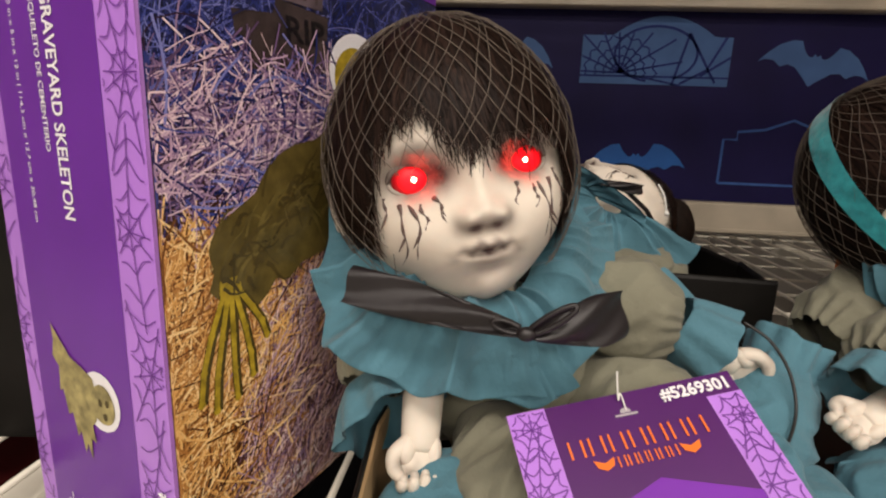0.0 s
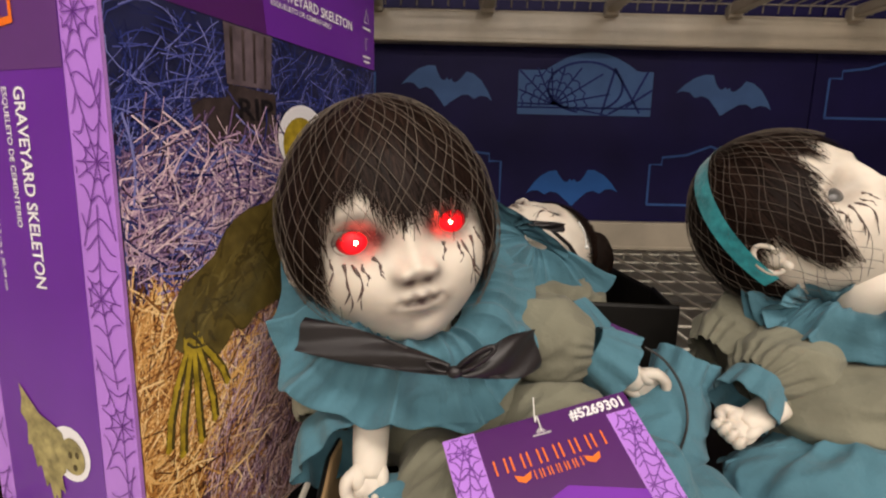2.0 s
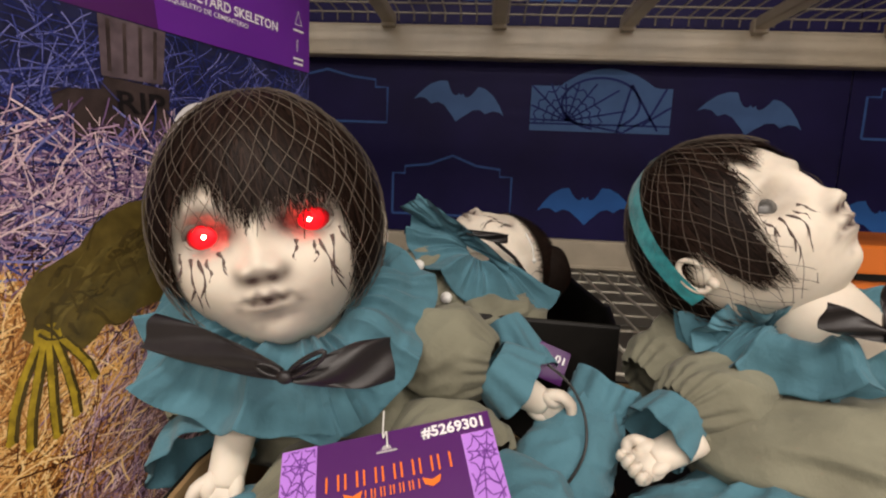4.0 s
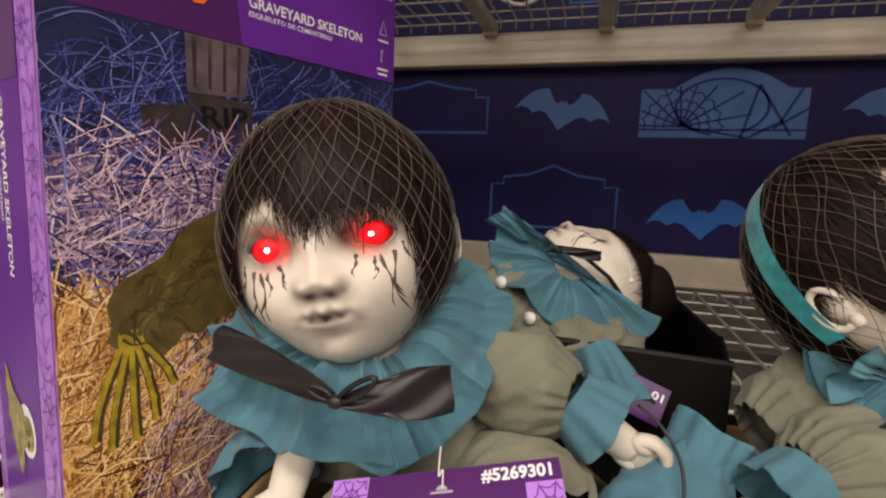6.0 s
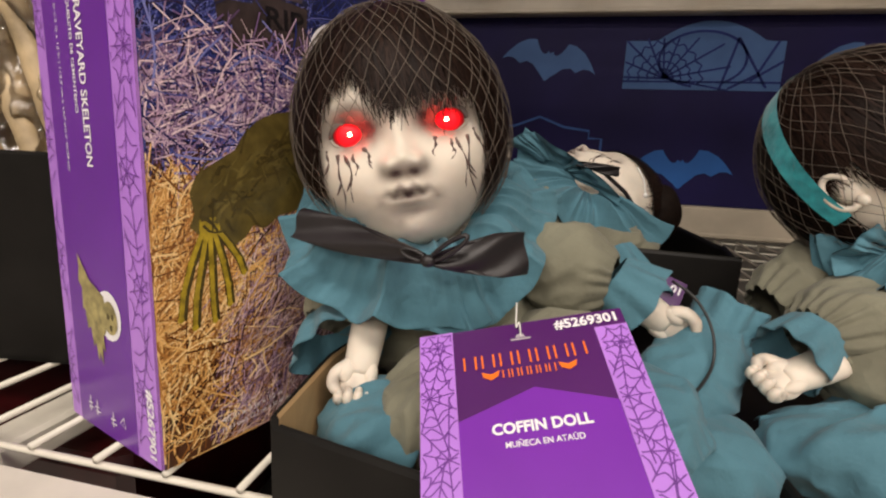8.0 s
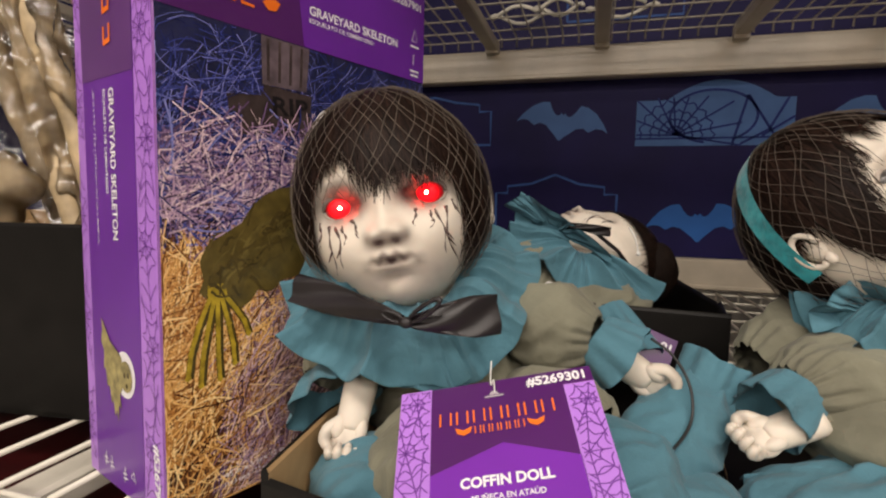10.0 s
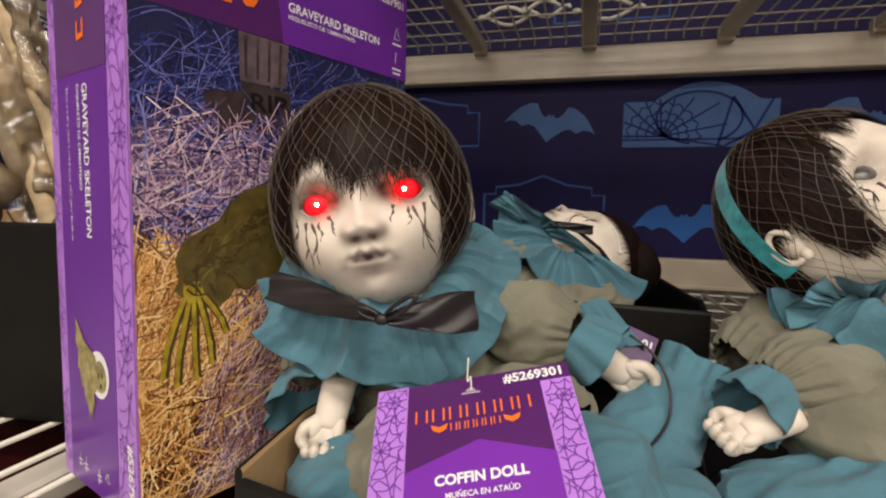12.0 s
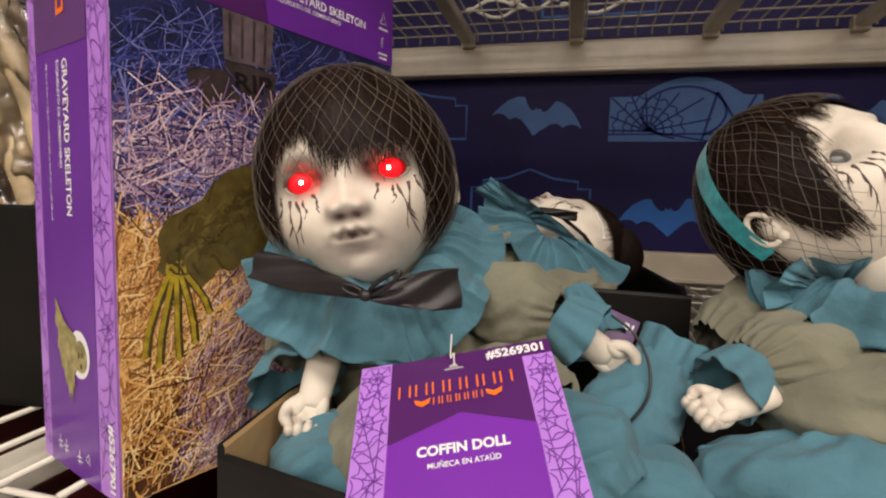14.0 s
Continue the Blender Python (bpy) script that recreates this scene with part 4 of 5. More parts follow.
def head(s, m, seed, eyes, strands=900, net=True, netfront=0.030, cut=-1.0, hairline=parted_fringe, ear=(0.008, -0.012)):
    """s takes: 0 skin, 1 hair, 2 strands, 3 net, 4 cracks, 5 led, 6 core, 7 glass eye."""
    rnd = random.Random(seed)

    def skin(a, b):
        t = 2 * a - 1
        th, ph = math.pi * (0.42 * t + 0.58 * t ** 3), math.pi * b
        q = ball_point(th, ph)
        if q.y < 0:
            q.y -= bump_at(q.x, q.z) * min(1, -q.y / 0.03)
        return q

    loc = Shape()
    loc.surf(skin, 170, 140, 0, paint=lambda q: face_paint_shade(q.x, q.z, 1.0 if eyes == "lit" else 0.35) if q.y < -0.02 else 0.0)
    for k in (1, -1) if cut < 0 else ():  # ears: a rim, a hollow and a lobe
        ey, ez = ear
        loc.blob((k * 0.079, ey, ez), (0.0060, 0.010, 0.0165), 0, lump=0.10, freq=60, nu=18, nv=14)
        rim = [(k * (0.084 + 0.003 * math.sin(i * 0.33)), ey + 0.010 * math.cos(-1.9 + i * 0.45) + 0.002, ez + 0.0155 * math.sin(-1.9 + i * 0.45)) for i in range(12)]
        loc.tube(smooth_path(rim, 3), 0.0028, 0, 8)
        loc.blob((k * 0.082, ey - 0.005, ez - 0.014), (0.0040, 0.005, 0.0055), 0, nu=12, nv=8)

    def hairfn(a, b):
        th, ph = 2 * math.pi * (a - 0.5), math.pi * b
        return ball_point(th, ph, 1.050 + 0.025 * noise.noise(Vector((math.sin(th) * 2.5, math.cos(th) * 2.5, ph * 2 + seed))))

    loc.surf(hairfn, 140, 90, 1, keep=lambda q: q.z > cut and q.z > hairline(math.atan2(q.x, -q.y)) + 0.003)
    for i in range(strands):
        th = rnd.uniform(-math.pi, math.pi)
        sway = rnd.gauss(0, 0.10)
        end = max(cut, hairline(th + sway)) + rnd.gauss(-0.003, 0.0055)
        p0 = rnd.uniform(0.05, 1.0)
        p1 = math.acos(max(-0.95, min(0.95, end / ((HTOP if end > 0 else HLOW) * 1.06))))
        if p1 <= p0 + 0.1:
            continue
        pts, k = [], 1.056 + rnd.uniform(0, 0.038)
        for j in range(8):
            t = j / 7
            pts.append(ball_point(th + sway * t * t + 0.03 * math.sin(t * 7 + i), p0 + (p1 - p0) * t, k - 0.02 * t))
        side = Vector((-pts[3].y, pts[3].x, 0)).normalized() * rnd.uniform(0.0004, 0.0011)
        side = Vector((side.x * -1, side.y * -1, 0)) if rnd.random() < 0.5 else side
        verts = []
        for j, q in enumerate(pts):
            w = side * (1 - 0.75 * j / 7)
            verts += [q + w, q - w]
        loc.add(verts, [(2 * j, 2 * j + 1, 2 * j + 3, 2 * j + 2) for j in range(7)], 2)
    if net:
        n = 42
        for fam in (1, -1):
            for i in range(n):
                run = []
                for j in range(60):
                    ph = 0.10 + 2.35 * j / 59
                    th = 2 * math.pi * i / n + fam * (0.75 * ph + 0.03 * math.sin(ph * 9 + i)) + 0.03 * math.sin(i * 2.4)
                    th = (th + math.pi) % (2 * math.pi) - math.pi
                    sag = 0.006 * math.sin(i * 1.7 + j * 0.5) + 0.012 * noise.noise(Vector((math.sin(th) * 2, math.cos(th) * 2, ph * 2)))
                    q = ball_point(th, ph, 1.100 + sag)
                    if q.z > (netfront if abs(th) < 0.72 else -0.072):
                        run.append(q)
                    else:
                        if len(run) > 2:
                            loc.tube(run, 0.00030, 3, 3, cap=False)
                        run = []
                if len(run) > 2:
                    loc.tube(run, 0.00030, 3, 3, cap=False)
    for k in (1, -1):
        y0 = face_y(0.034, 0.0)
        if eyes == "lit":
            o = len(loc.v)
            loc.blob((k * 0.034, y0 + 0.0015, 0.0), (0.0130, 0.0095, 0.0110), 5, nu=40, nv=28)
            for i in range(o, len(loc.v)):
                q = loc.v[i]
                loc.p[i] = max(0.0, 1 - (((q.x - k * 0.034) / 0.0140) ** 2 + (q.z / 0.0118) ** 2)) if q.y < y0 + 0.002 else 0.0
            loc.blob((k * 0.034, y0 - 0.0072, 0.0), (0.0017, 0.0018, 0.0017), 6, nu=12, nv=8)
        else:
            loc.blob((k * 0.034, y0 + 0.0025, 0.0), (0.0135, 0.0090, 0.0105), 7, nu=24, nv=16)
        # eyelids: a thick upper fold and a thin lower rim
        for up, rz, r in ((1, 0.0098, 0.0026), (-1, 0.0088, 0.0018)):
            lid = []
            for i in range(13):
                a = math.pi * i / 12
                x, z = k * 0.034 - 0.0150 * math.cos(a), up * rz * math.sin(a)
                lid.append((x, y0 - 0.0040 * math.sin(a) + 0.0015, z))
            o = len(loc.v)
            loc.tube(lid, [r * (0.5 + 0.5 * math.sin(math.pi * i / 12)) for i in range(13)], 0, 8)
            for i in range(o, len(loc.v)):
                loc.p[i] = (0.80 if up > 0 else 0.55) * (1.0 if eyes == "lit" else 0.6)
    # painted cracks running down from the eyes
    for k in (1, -1):
        for x0, z0, dx, L in ((0.046, -0.013, 0.003, 0.048), (0.039, -0.014, 0.002, 0.034), (0.0335, -0.0145, -0.001, 0.014), (0.025, -0.012, -0.003, 0.016), (0.052, -0.008, 0.004, 0.024)):
            L *= rnd.uniform(0.75, 1.1)
            bend = rnd.uniform(-0.003, 0.003)
            pts = []
            for j in range(11):
                t = j / 10
                x = k * (x0 + dx * t + bend * math.sin(t * 3) + 0.0011 * math.sin(t * 8 + x0 * 400 + k))
                z = z0 - L * t
                pts.append(Vector((x, face_y(x, z) + 0.0002, z)))
            r = [0.00125 * (1 - 0.75 * j / 10) * (1 + 0.5 * math.sin(j * 1.7 + x0 * 300)) for j in range(11)]
            loc.tube(pts, r, 4, 6)
            if L > 0.013:
                x, z = pts[5].x, pts[5].z
                br = [Vector((x + k * 0.005 * q / 3 * (1 if dx > 0 else -1), face_y(x, z - 0.008 * q / 3) + 0.0002, z - 0.008 * q / 3)) for q in range(4)]
                loc.tube(br, [0.0009, 0.0008, 0.0006, 0.0003], 4, 5)
    o = len(s.v)
    s.v += [m @ q for q in loc.v]
    s.p += loc.p
    s.f += [tuple(i + o for i in f) for f in loc.f]
    s.m += loc.m


def ruffle(s, c, ex, ef, r0, rx, rf, mi, waves=9, amp=0.010, drop=0.012, span=(0, 1), seed=0.0, thick=0.0015, hump=0.004):
    """A gathered collar or hem: cloth round c in the plane of ex and ef, with broad soft folds, fine gathers at its inner edge and a stitched rim."""
    ex, ef, c = Vector(ex).normalized(), Vector(ef), Vector(c)
    ef = (ef - ex * ef.dot(ex)).normalized()
    n = ex.cross(ef)
    n = n if n.z > 0 else -n
    for side in (0, 1):
        def fn(a, b, side=side):
            th = 2 * math.pi * (span[0] + (span[1] - span[0]) * a)
            r = r0 + (1 - r0) * b
            ph = waves * th + seed * 3 + 0.8 * math.sin(2 * th + seed)
            w = 0.9 - 1.9 * abs(math.sin(0.5 * ph)) ** 0.7 + 0.45 * math.sin(2 * ph + 1.0 + seed) * (1 - 0.5 * b) + 0.45 * math.sin(0.53 * ph + seed)
            gath = 0.0050 * (1 - 1.6 * abs(math.sin(1.55 * ph + 2 * math.sin(th * 5)))) * (1 - b) ** 0.6 * min(1, 5 * b + 0.3)
            wob = 1 + b * (0.045 * math.sin(ph * 0.5 + seed * 2) + 0.040 * math.sin(ph + 1.2))
            q = c + ex * (math.cos(th) * r * rx * wob) + ef * (math.sin(th) * r * rf * wob)
            rim = 0.0007 * math.exp(-((b - 0.95) / 0.02) ** 2)
            h = amp * b ** 0.8 * w + gath + rim - drop * b * b + hump * math.sin(math.pi * min(1, b * 1.35)) - side * thick
            return q + n * (h + b * creases(q, seed, 0.0032))

        s.surf(fn, 240, 26, mi)


def puff(s, a, b, ra, rmax, rb, mi, gathers=17, seed=0.0):
    """A puffed sleeve from the shoulder a to the gathered wrist b."""
    a, b = Vector(a), Vector(b)
    d = (b - a).normalized()
    sx = d.cross(Vector((0.1, 0.2, 1))).normalized()
    sy = d.cross(sx)

    def fn(u, v):
        th = 2 * math.pi * u
        r = (ra + (rb - ra) * v) + (rmax - (ra + rb) / 2) * math.sin(math.pi * v ** 1.25) ** 0.75
        g = step(0.74, 1.0, v)
        r *= 1 + 0.07 * g * math.sin(gathers * th + seed + 1.5 * math.sin(3 * th)) + 0.03 * g * math.sin((gathers + 9) * th)
        q = a + (b - a) * v + sx * (math.cos(th) * r) + sy * (math.sin(th) * r)
        return q + (q - a - (b - a) * v).normalized() * creases(q, seed, 0.0060 * (1 - 0.6 * g) * step(0.05, 0.5, v))

    s.surf(fn, 120, 60, mi, wrap=True)


def cuff(s, a, b, r0, r1, mi, waves=8, amp=0.25, seed=0.0):
    """A gathered cuff that flares from a to b in soft flutes."""
    a, b = Vector(a), Vector(b)
    d = (b - a).normalized()
    sx = d.cross(Vector((0.1, 0.2, 1))).normalized()
    sy = d.cross(sx)

    for k in (0, 1):
        def fn(u, v, k=k):
            th = 2 * math.pi * u
            ph = waves * th + seed + 0.9 * math.sin(2 * th + seed)
            r = (r0 + (r1 - r0) * v ** 0.7) * (1 + amp * (0.25 + 0.75 * v) * (0.7 * math.sin(ph) + 0.3 * math.sin(2 * th + seed * 2))) - 0.0012 * k
            r += 0.0006 * math.exp(-((v - 0.93) / 0.03) ** 2)
            q = a + (b - a) * (v + 0.07 * v * math.sin(3 * th + seed)) + sx * (math.cos(th) * r) + sy * (math.sin(th) * r)
            return q

        s.surf(fn, 120, 16, mi, wrap=True)


def small_palm(s, m, mi, curl=1.0, mirror=False, size=0.84):
    """A doll's chubby palm with bent fingers; m: x across, y towards the fingertips, z out of the palm."""
    loc = Shape()
    loc.blob((0, 0, -0.001), (0.0190, 0.021, 0.0100), mi, lump=0.08, freq=60, nu=28, nv=20)
    loc.blob((-0.0115, -0.006, 0.004), (0.0085, 0.0125, 0.0075), mi, nu=20, nv=14)
    loc.blob((0.0110, -0.006, 0.003), (0.0070, 0.0130, 0.0070), mi, nu=20, nv=14)
    loc.tube(smooth_path([(0, -0.060, -0.002), (0, -0.036, -0.002), (0, -0.020, -0.001), (0, -0.004, 0)], 3), [0.0180, 0.0180, 0.0178, 0.0175, 0.0172, 0.0168, 0.0165, 0.0160, 0.0150, 0.0120], mi, 22, flat=0.80)
    for k in range(4):
        x = -0.0132 + 0.0088 * k
        L = (0.92, 1.08, 1.0, 0.82)[k]
        c = curl * (0.80, 0.95, 1.05, 1.10)[k]
        pts, a, q = [Vector((x * 0.9, 0.006, 0.0))], 0.15, Vector((x, 0.014, 0.001))
        pts.append(q.copy())
        for seg, bend in ((0.0085, 0.55), (0.0075, 0.95), (0.0065, 0.85)):
            for _ in range(2):
                a += 0.5 * bend * c
                q = q + Vector((x * 0.010, math.cos(a), math.sin(a))) * (seg * L / 2)
                pts.append(q.copy())
        r = [0.0052, 0.0056, 0.0053, 0.0050, 0.0052, 0.0048, 0.0046, 0.0034]
        loc.tube(pts, r, mi, 11)
        loc.blob(pts[-1], (0.0036, 0.0036, 0.0036), mi, nu=12, nv=8)
    th = smooth_path([(-0.012, -0.010, 0.003), (-0.0215, -0.001, 0.006), (-0.0205, 0.010, 0.0105), (-0.0130, 0.0165, 0.0135)], 3)
    loc.tube(th, [0.0075, 0.0072, 0.0068, 0.0064, 0.0061, 0.0060, 0.0060, 0.0056, 0.0048, 0.0040], mi, 11)
    loc.blob(th[-1], (0.0042, 0.0042, 0.0042), mi, nu=12, nv=8)
    for i, q in enumerate(loc.v):  # patchy darker brown on the palm side, below the fingers
        if q.z > 0.001 and -0.014 < q.y < 0.022:
            loc.p[i] = 0.42 * max(0.0, noise.noise(q * 110) + 0.45) * math.exp(-((q.y - 0.008) / 0.010) ** 2)
    if mirror:
        for q in loc.v:
            q.x = -q.x
        loc.f = [f[::-1] for f in loc.f]
    o = len(s.v)
    s.v += [m @ (q * size) for q in loc.v]
    s.p += loc.p
    s.f += [tuple(i + o for i in f) for f in loc.f]
    s.m += loc.m


def ribbon_loop(s, a, b, w0, w1, t, mi, up=(0, 0, 1), bulge=0.006):
    """One loop of a bow from the knot a to its outer end b."""
    a, b = Vector(a), Vector(b)
    d = (b - a).normalized()
    up = (Vector(up) - d * Vector(up).dot(d)).normalized()
    n = d.cross(up)

    def fn(u, v):
        th = 2 * math.pi * u
        w = w0 + (w1 - w0) * min(1, v * 1.5) ** 0.8
        k = math.sin(math.pi * min(1, v * 0.92 + 0.06)) ** 0.35
        q = a + (b - a) * v + up * (math.cos(th) * w * (0.92 + 0.08 * k)) + n * (math.sin(th) * t * k)
        return q + n * (bulge * math.sin(math.pi * v)) + n * (0.002 * math.sin(th * 3 + v * 8))

    s.surf(fn, 30, 16, mi, wrap=True)


DOLLMATS = [SKIN, HAIR, STRAND, NET, CRACK, LED, LEDCORE, EYEGLASS, TEAL, OLIVE, RIBBON, BUTTON, SATIN]
T_, O_, R_, B_, S_ = 8, 9, 10, 11, 12


def head_pose(c, right, up):
    x = Vector(right).normalized()
    z = (Vector(up) - x * Vector(up).dot(x)).normalized()
    m = Matrix((x, z.cross(x), z)).transposed().to_4x4()
    m.translation = c
    return m


# the lit doll in front
s = Shape()
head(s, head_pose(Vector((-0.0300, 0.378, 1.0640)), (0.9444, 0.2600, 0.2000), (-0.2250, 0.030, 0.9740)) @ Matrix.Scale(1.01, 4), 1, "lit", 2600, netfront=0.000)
s.tube([(-0.022, 0.380, 1.01), (-0.012, 0.378, 0.985), (-0.005, 0.380, 0.94)], [0.036, 0.034, 0.036], 0, 24)
ruffle(s, (-0.006, 0.361, 1.009), (0.95, 0.30, 0.12), (0.15, -0.71, -0.68), 0.34, 0.119, 0.103, T_, 9, 0.0130, 0.010, (0.20, 0.86), seed=0.7, hump=0.020)
ruffle(s, (-0.004, 0.364, 1.004), (0.95, 0.30, 0.12), (0.15, -0.71, -0.68), 0.34, 0.108, 0.100, T_, 9, 0.0120, 0.014, (-0.20, 0.30), seed=2.4, hump=0.016)
ruffle(s, (0.040, 0.392, 1.012), (0.92, 0.25, -0.25), (-0.15, 0.45, 0.88), 0.40, 0.058, 0.054, T_, 4, 0.0060, 0.004, (-0.05, 0.42), seed=1.6, hump=0.004)
s.blob((0.020, 0.418, 0.892), (0.095, 0.065, 0.075), O_, lump=0.10, freq=14, nu=44, nv=30, fold=0.02)
puff(s, (0.045, 0.425, 0.962), (0.152, 0.398, 0.954), 0.014, 0.041, 0.021, O_, 15, 0.0)
cuff(s, (0.149, 0.399, 0.955), (0.178, 0.395, 0.937), 0.022, 0.034, T_, 9, 0.10, 1.0)
small_palm(s, frame_of(Vector((0.200, 0.396, 0.921)), (-0.495, 0.22, -0.80), (0.85, 0.10, -0.50)), 0, 1.25)
puff(s, (-0.074, 0.386, 0.950), (-0.079, 0.342, 0.908), 0.014, 0.030, 0.021, O_, 13, 2.0)
cuff(s, (-0.078, 0.343, 0.910), (-0.060, 0.322, 0.892), 0.022, 0.041, T_, 8, 0.14, 2.0)
small_palm(s, frame_of(Vector((-0.037, 0.302, 0.880)), (-0.94, -0.20, 0.12), (0.13, -0.55, -0.82)), 0, 1.35, True, 0.80)
s.blob((-0.012, 0.292, 0.846), (0.046, 0.048, 0.030), T_, None, 0.14, 22, 32, 20, 0.04, 6)
s.blob((0.024, 0.315, 0.864), (0.042, 0.060, 0.040), O_, None, 0.16, 22, 36, 24, 0.04, 7, 4.0)
puff(s, (0.065, 0.420, 0.890), (0.146, 0.338, 0.874), 0.020, 0.050, 0.040, O_, 13, 6.0)
puff(s, (0.144, 0.340, 0.874), (0.205, 0.298, 0.846), 0.040, 0.048, 0.024, T_, 11, 3.6)
s.blob((0.205, 0.345, 0.842), (0.066, 0.050, 0.032), T_, Euler((0, 0.1, -0.2)).to_matrix(), 0.14, 20, 44, 26, 0.03, 8, 3.0)
puff(s, (0.185, 0.345, 0.845), (0.243, 0.420, 0.908), 0.040, 0.038, 0.027, T_, 9, 1.3)
cuff(s, (0.240, 0.416, 0.903), (0.256, 0.431, 0.932), 0.026, 0.029, T_, 9, 0.12, 0.4)
ribbon_loop(s, (0.020, 0.268, 0.987), (-0.084, 0.297, 0.999), 0.004, 0.0125, 0.0024, R_, (0.45, 0.3, 1), 0.004)
ribbon_loop(s, (0.027, 0.268, 0.986), (0.083, 0.300, 0.990), 0.004, 0.0150, 0.0026, R_, (-0.05, 0.3, 1), 0.004)
s.blob((0.0235, 0.266, 0.986), (0.0050, 0.004, 0.0042), R_, lump=0.2, freq=80, nu=16, nv=10)
s.tube([(0.025 + 0.012 * (1 - math.cos(a * 0.3)), 0.268 - 0.004 * math.sin(a * 0.15), 0.987 + 0.004 * math.sin(a * 0.3) + 0.0085 * (1 - math.cos(a * 0.3))) for a in range(20)], 0.0016, R_, 6)
s.tube([(0.021 - 0.008 * (1 - math.cos(a * 0.3)), 0.268, 0.987 + 0.003 * math.sin(a * 0.3) + 0.002 * (1 - math.cos(a * 0.3))) for a in range(20)], 0.0013, R_, 6)
tagged(make("doll", s, DOLLMATS, at=(0.02, 0.36, 0.81), paint=True), "pale baby doll, glowing red eyes, dark netted hair, teal ruffle collar", "doll", "coffin dolls")

# the reclining doll beside it
s = Shape()
C2 = Vector((0.366, 0.474, 1.062))
m2 = head_pose(C2, (0.720, 0.647, 0.251), (-0.604, 0.412, 0.682)) @ Matrix.Scale(0.965, 4)
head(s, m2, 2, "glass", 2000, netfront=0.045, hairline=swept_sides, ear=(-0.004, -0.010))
band = []
for i in range(33):
    al = -1.85 + 3.7 * i / 32
    c = HTOP if abs(al) < 1.57 else HLOW
    y = -0.010 + 0.013 * abs(math.sin(al))
    k = 1.120 * math.sqrt(1 - (y / HB) ** 2)
    wd = 0.014 + 0.009 * math.cos(al * 0.62)
    k2 = 1.120 * math.sqrt(1 - ((y + wd) / HB) ** 2)
    band.append((m2 @ Vector((HA * k * math.sin(al), y, c * k * math.cos(al))), m2 @ Vector((HA * k2 * math.sin(al), y + wd, c * k2 * math.cos(al)))))
s.add([q for p in band for q in p], [(2 * i, 2 * i + 1, 2 * i + 3, 2 * i + 2) for i in range(32)], S_)
s.tube([m2 @ Vector((0, 0.0, -0.05)), m2 @ Vector((0, -0.005, -0.10)), m2 @ Vector((0, 0.0, -0.13))], [0.042, 0.040, 0.045], 0, 24)
s.blob((0.440, 0.480, 0.925), (0.120, 0.080, 0.075), O_, None, 0.08, 14, 44, 30, 0.02)
puff(s, (0.405, 0.505, 0.980), (0.292, 0.455, 0.925), 0.018, 0.042, 0.024, O_, 13, 1.0)
ruffle(s, (0.412, 0.424, 1.006), (0.95, -0.25, 0.10), (0.03, -0.85, -0.42), 0.40, 0.094, 0.074, T_, 7, 0.0130, 0.010, (0.20, 1.02), seed=1.1, hump=0.014)
ruffle(s, (0.376, 0.420, 0.984), (0.95, -0.15, 0.12), (-0.15, -0.25, 0.95), 0.20, 0.056, 0.038, T_, 6, 0.0080, 0.004, (0.0, 0.52), seed=2.2, hump=0.004)
ruffle(s, (0.404, 0.428, 1.000), (0.95, -0.25, -0.05), (0.03, -0.80, -0.55), 0.40, 0.090, 0.070, T_, 7, 0.0130, 0.012, (-0.10, 0.62), seed=3.1, hump=0.012)
ribbon_loop(s, (0.428, 0.356, 1.010), (0.384, 0.362, 1.022), 0.004, 0.0105, 0.003, R_, (0.2, 0, 1))
ribbon_loop(s, (0.428, 0.356, 1.012), (0.440, 0.362, 1.054), 0.004, 0.0115, 0.003, R_, (1, 0, -0.2))
ribbon_loop(s, (0.430, 0.356, 1.010), (0.496, 0.352, 1.002), 0.005, 0.008, 0.004, R_, (0, 0, 1))
s.blob((0.429, 0.354, 1.010), (0.0065, 0.004, 0.0065), R_, nu=14, nv=10)
puff(s, (0.430, 0.462, 0.948), (0.304, 0.396, 0.921), 0.018, 0.043, 0.024, O_, 19, 5.0)
cuff(s, (0.306, 0.397, 0.922), (0.282, 0.379, 0.908), 0.025, 0.029, T_, 8, 0.12, 3.0)
small_palm(s, frame_of(Vector((0.274, 0.364, 0.897)), (-0.441, 0.7245, 0.45), (-0.85, -0.30, -0.35)), 0, 1.10, True, 0.78)
s.blob((0.435, 0.400, 0.900), (0.120, 0.075, 0.055), O_, None, 0.10, 14, 50, 30, 0.02, 6, 9.0)
s.blob((0.385, 0.345, 0.855), (0.125, 0.060, 0.040), T_, None, 0.16, 20, 60, 30, 0.05, 13, 2.0)
ruffle(s, (0.400, 0.375, 0.885), (1, 0, 0), (0, -0.8, -0.5), 0.50, 0.140, 0.086, T_, 15, 0.0110, 0.012, (0.02, 0.48), 0.3, hump=0.008)
s.blob((0.470, 0.365, 0.962), (0.012, 0.004, 0.004), B_, nu=14, nv=8)
tagged(make("doll", s, DOLLMATS, at=(0.42, 0.45, 0.81), paint=True), "pale doll lying back, grey eyes, teal headband, olive dress", "doll", "coffin dolls")

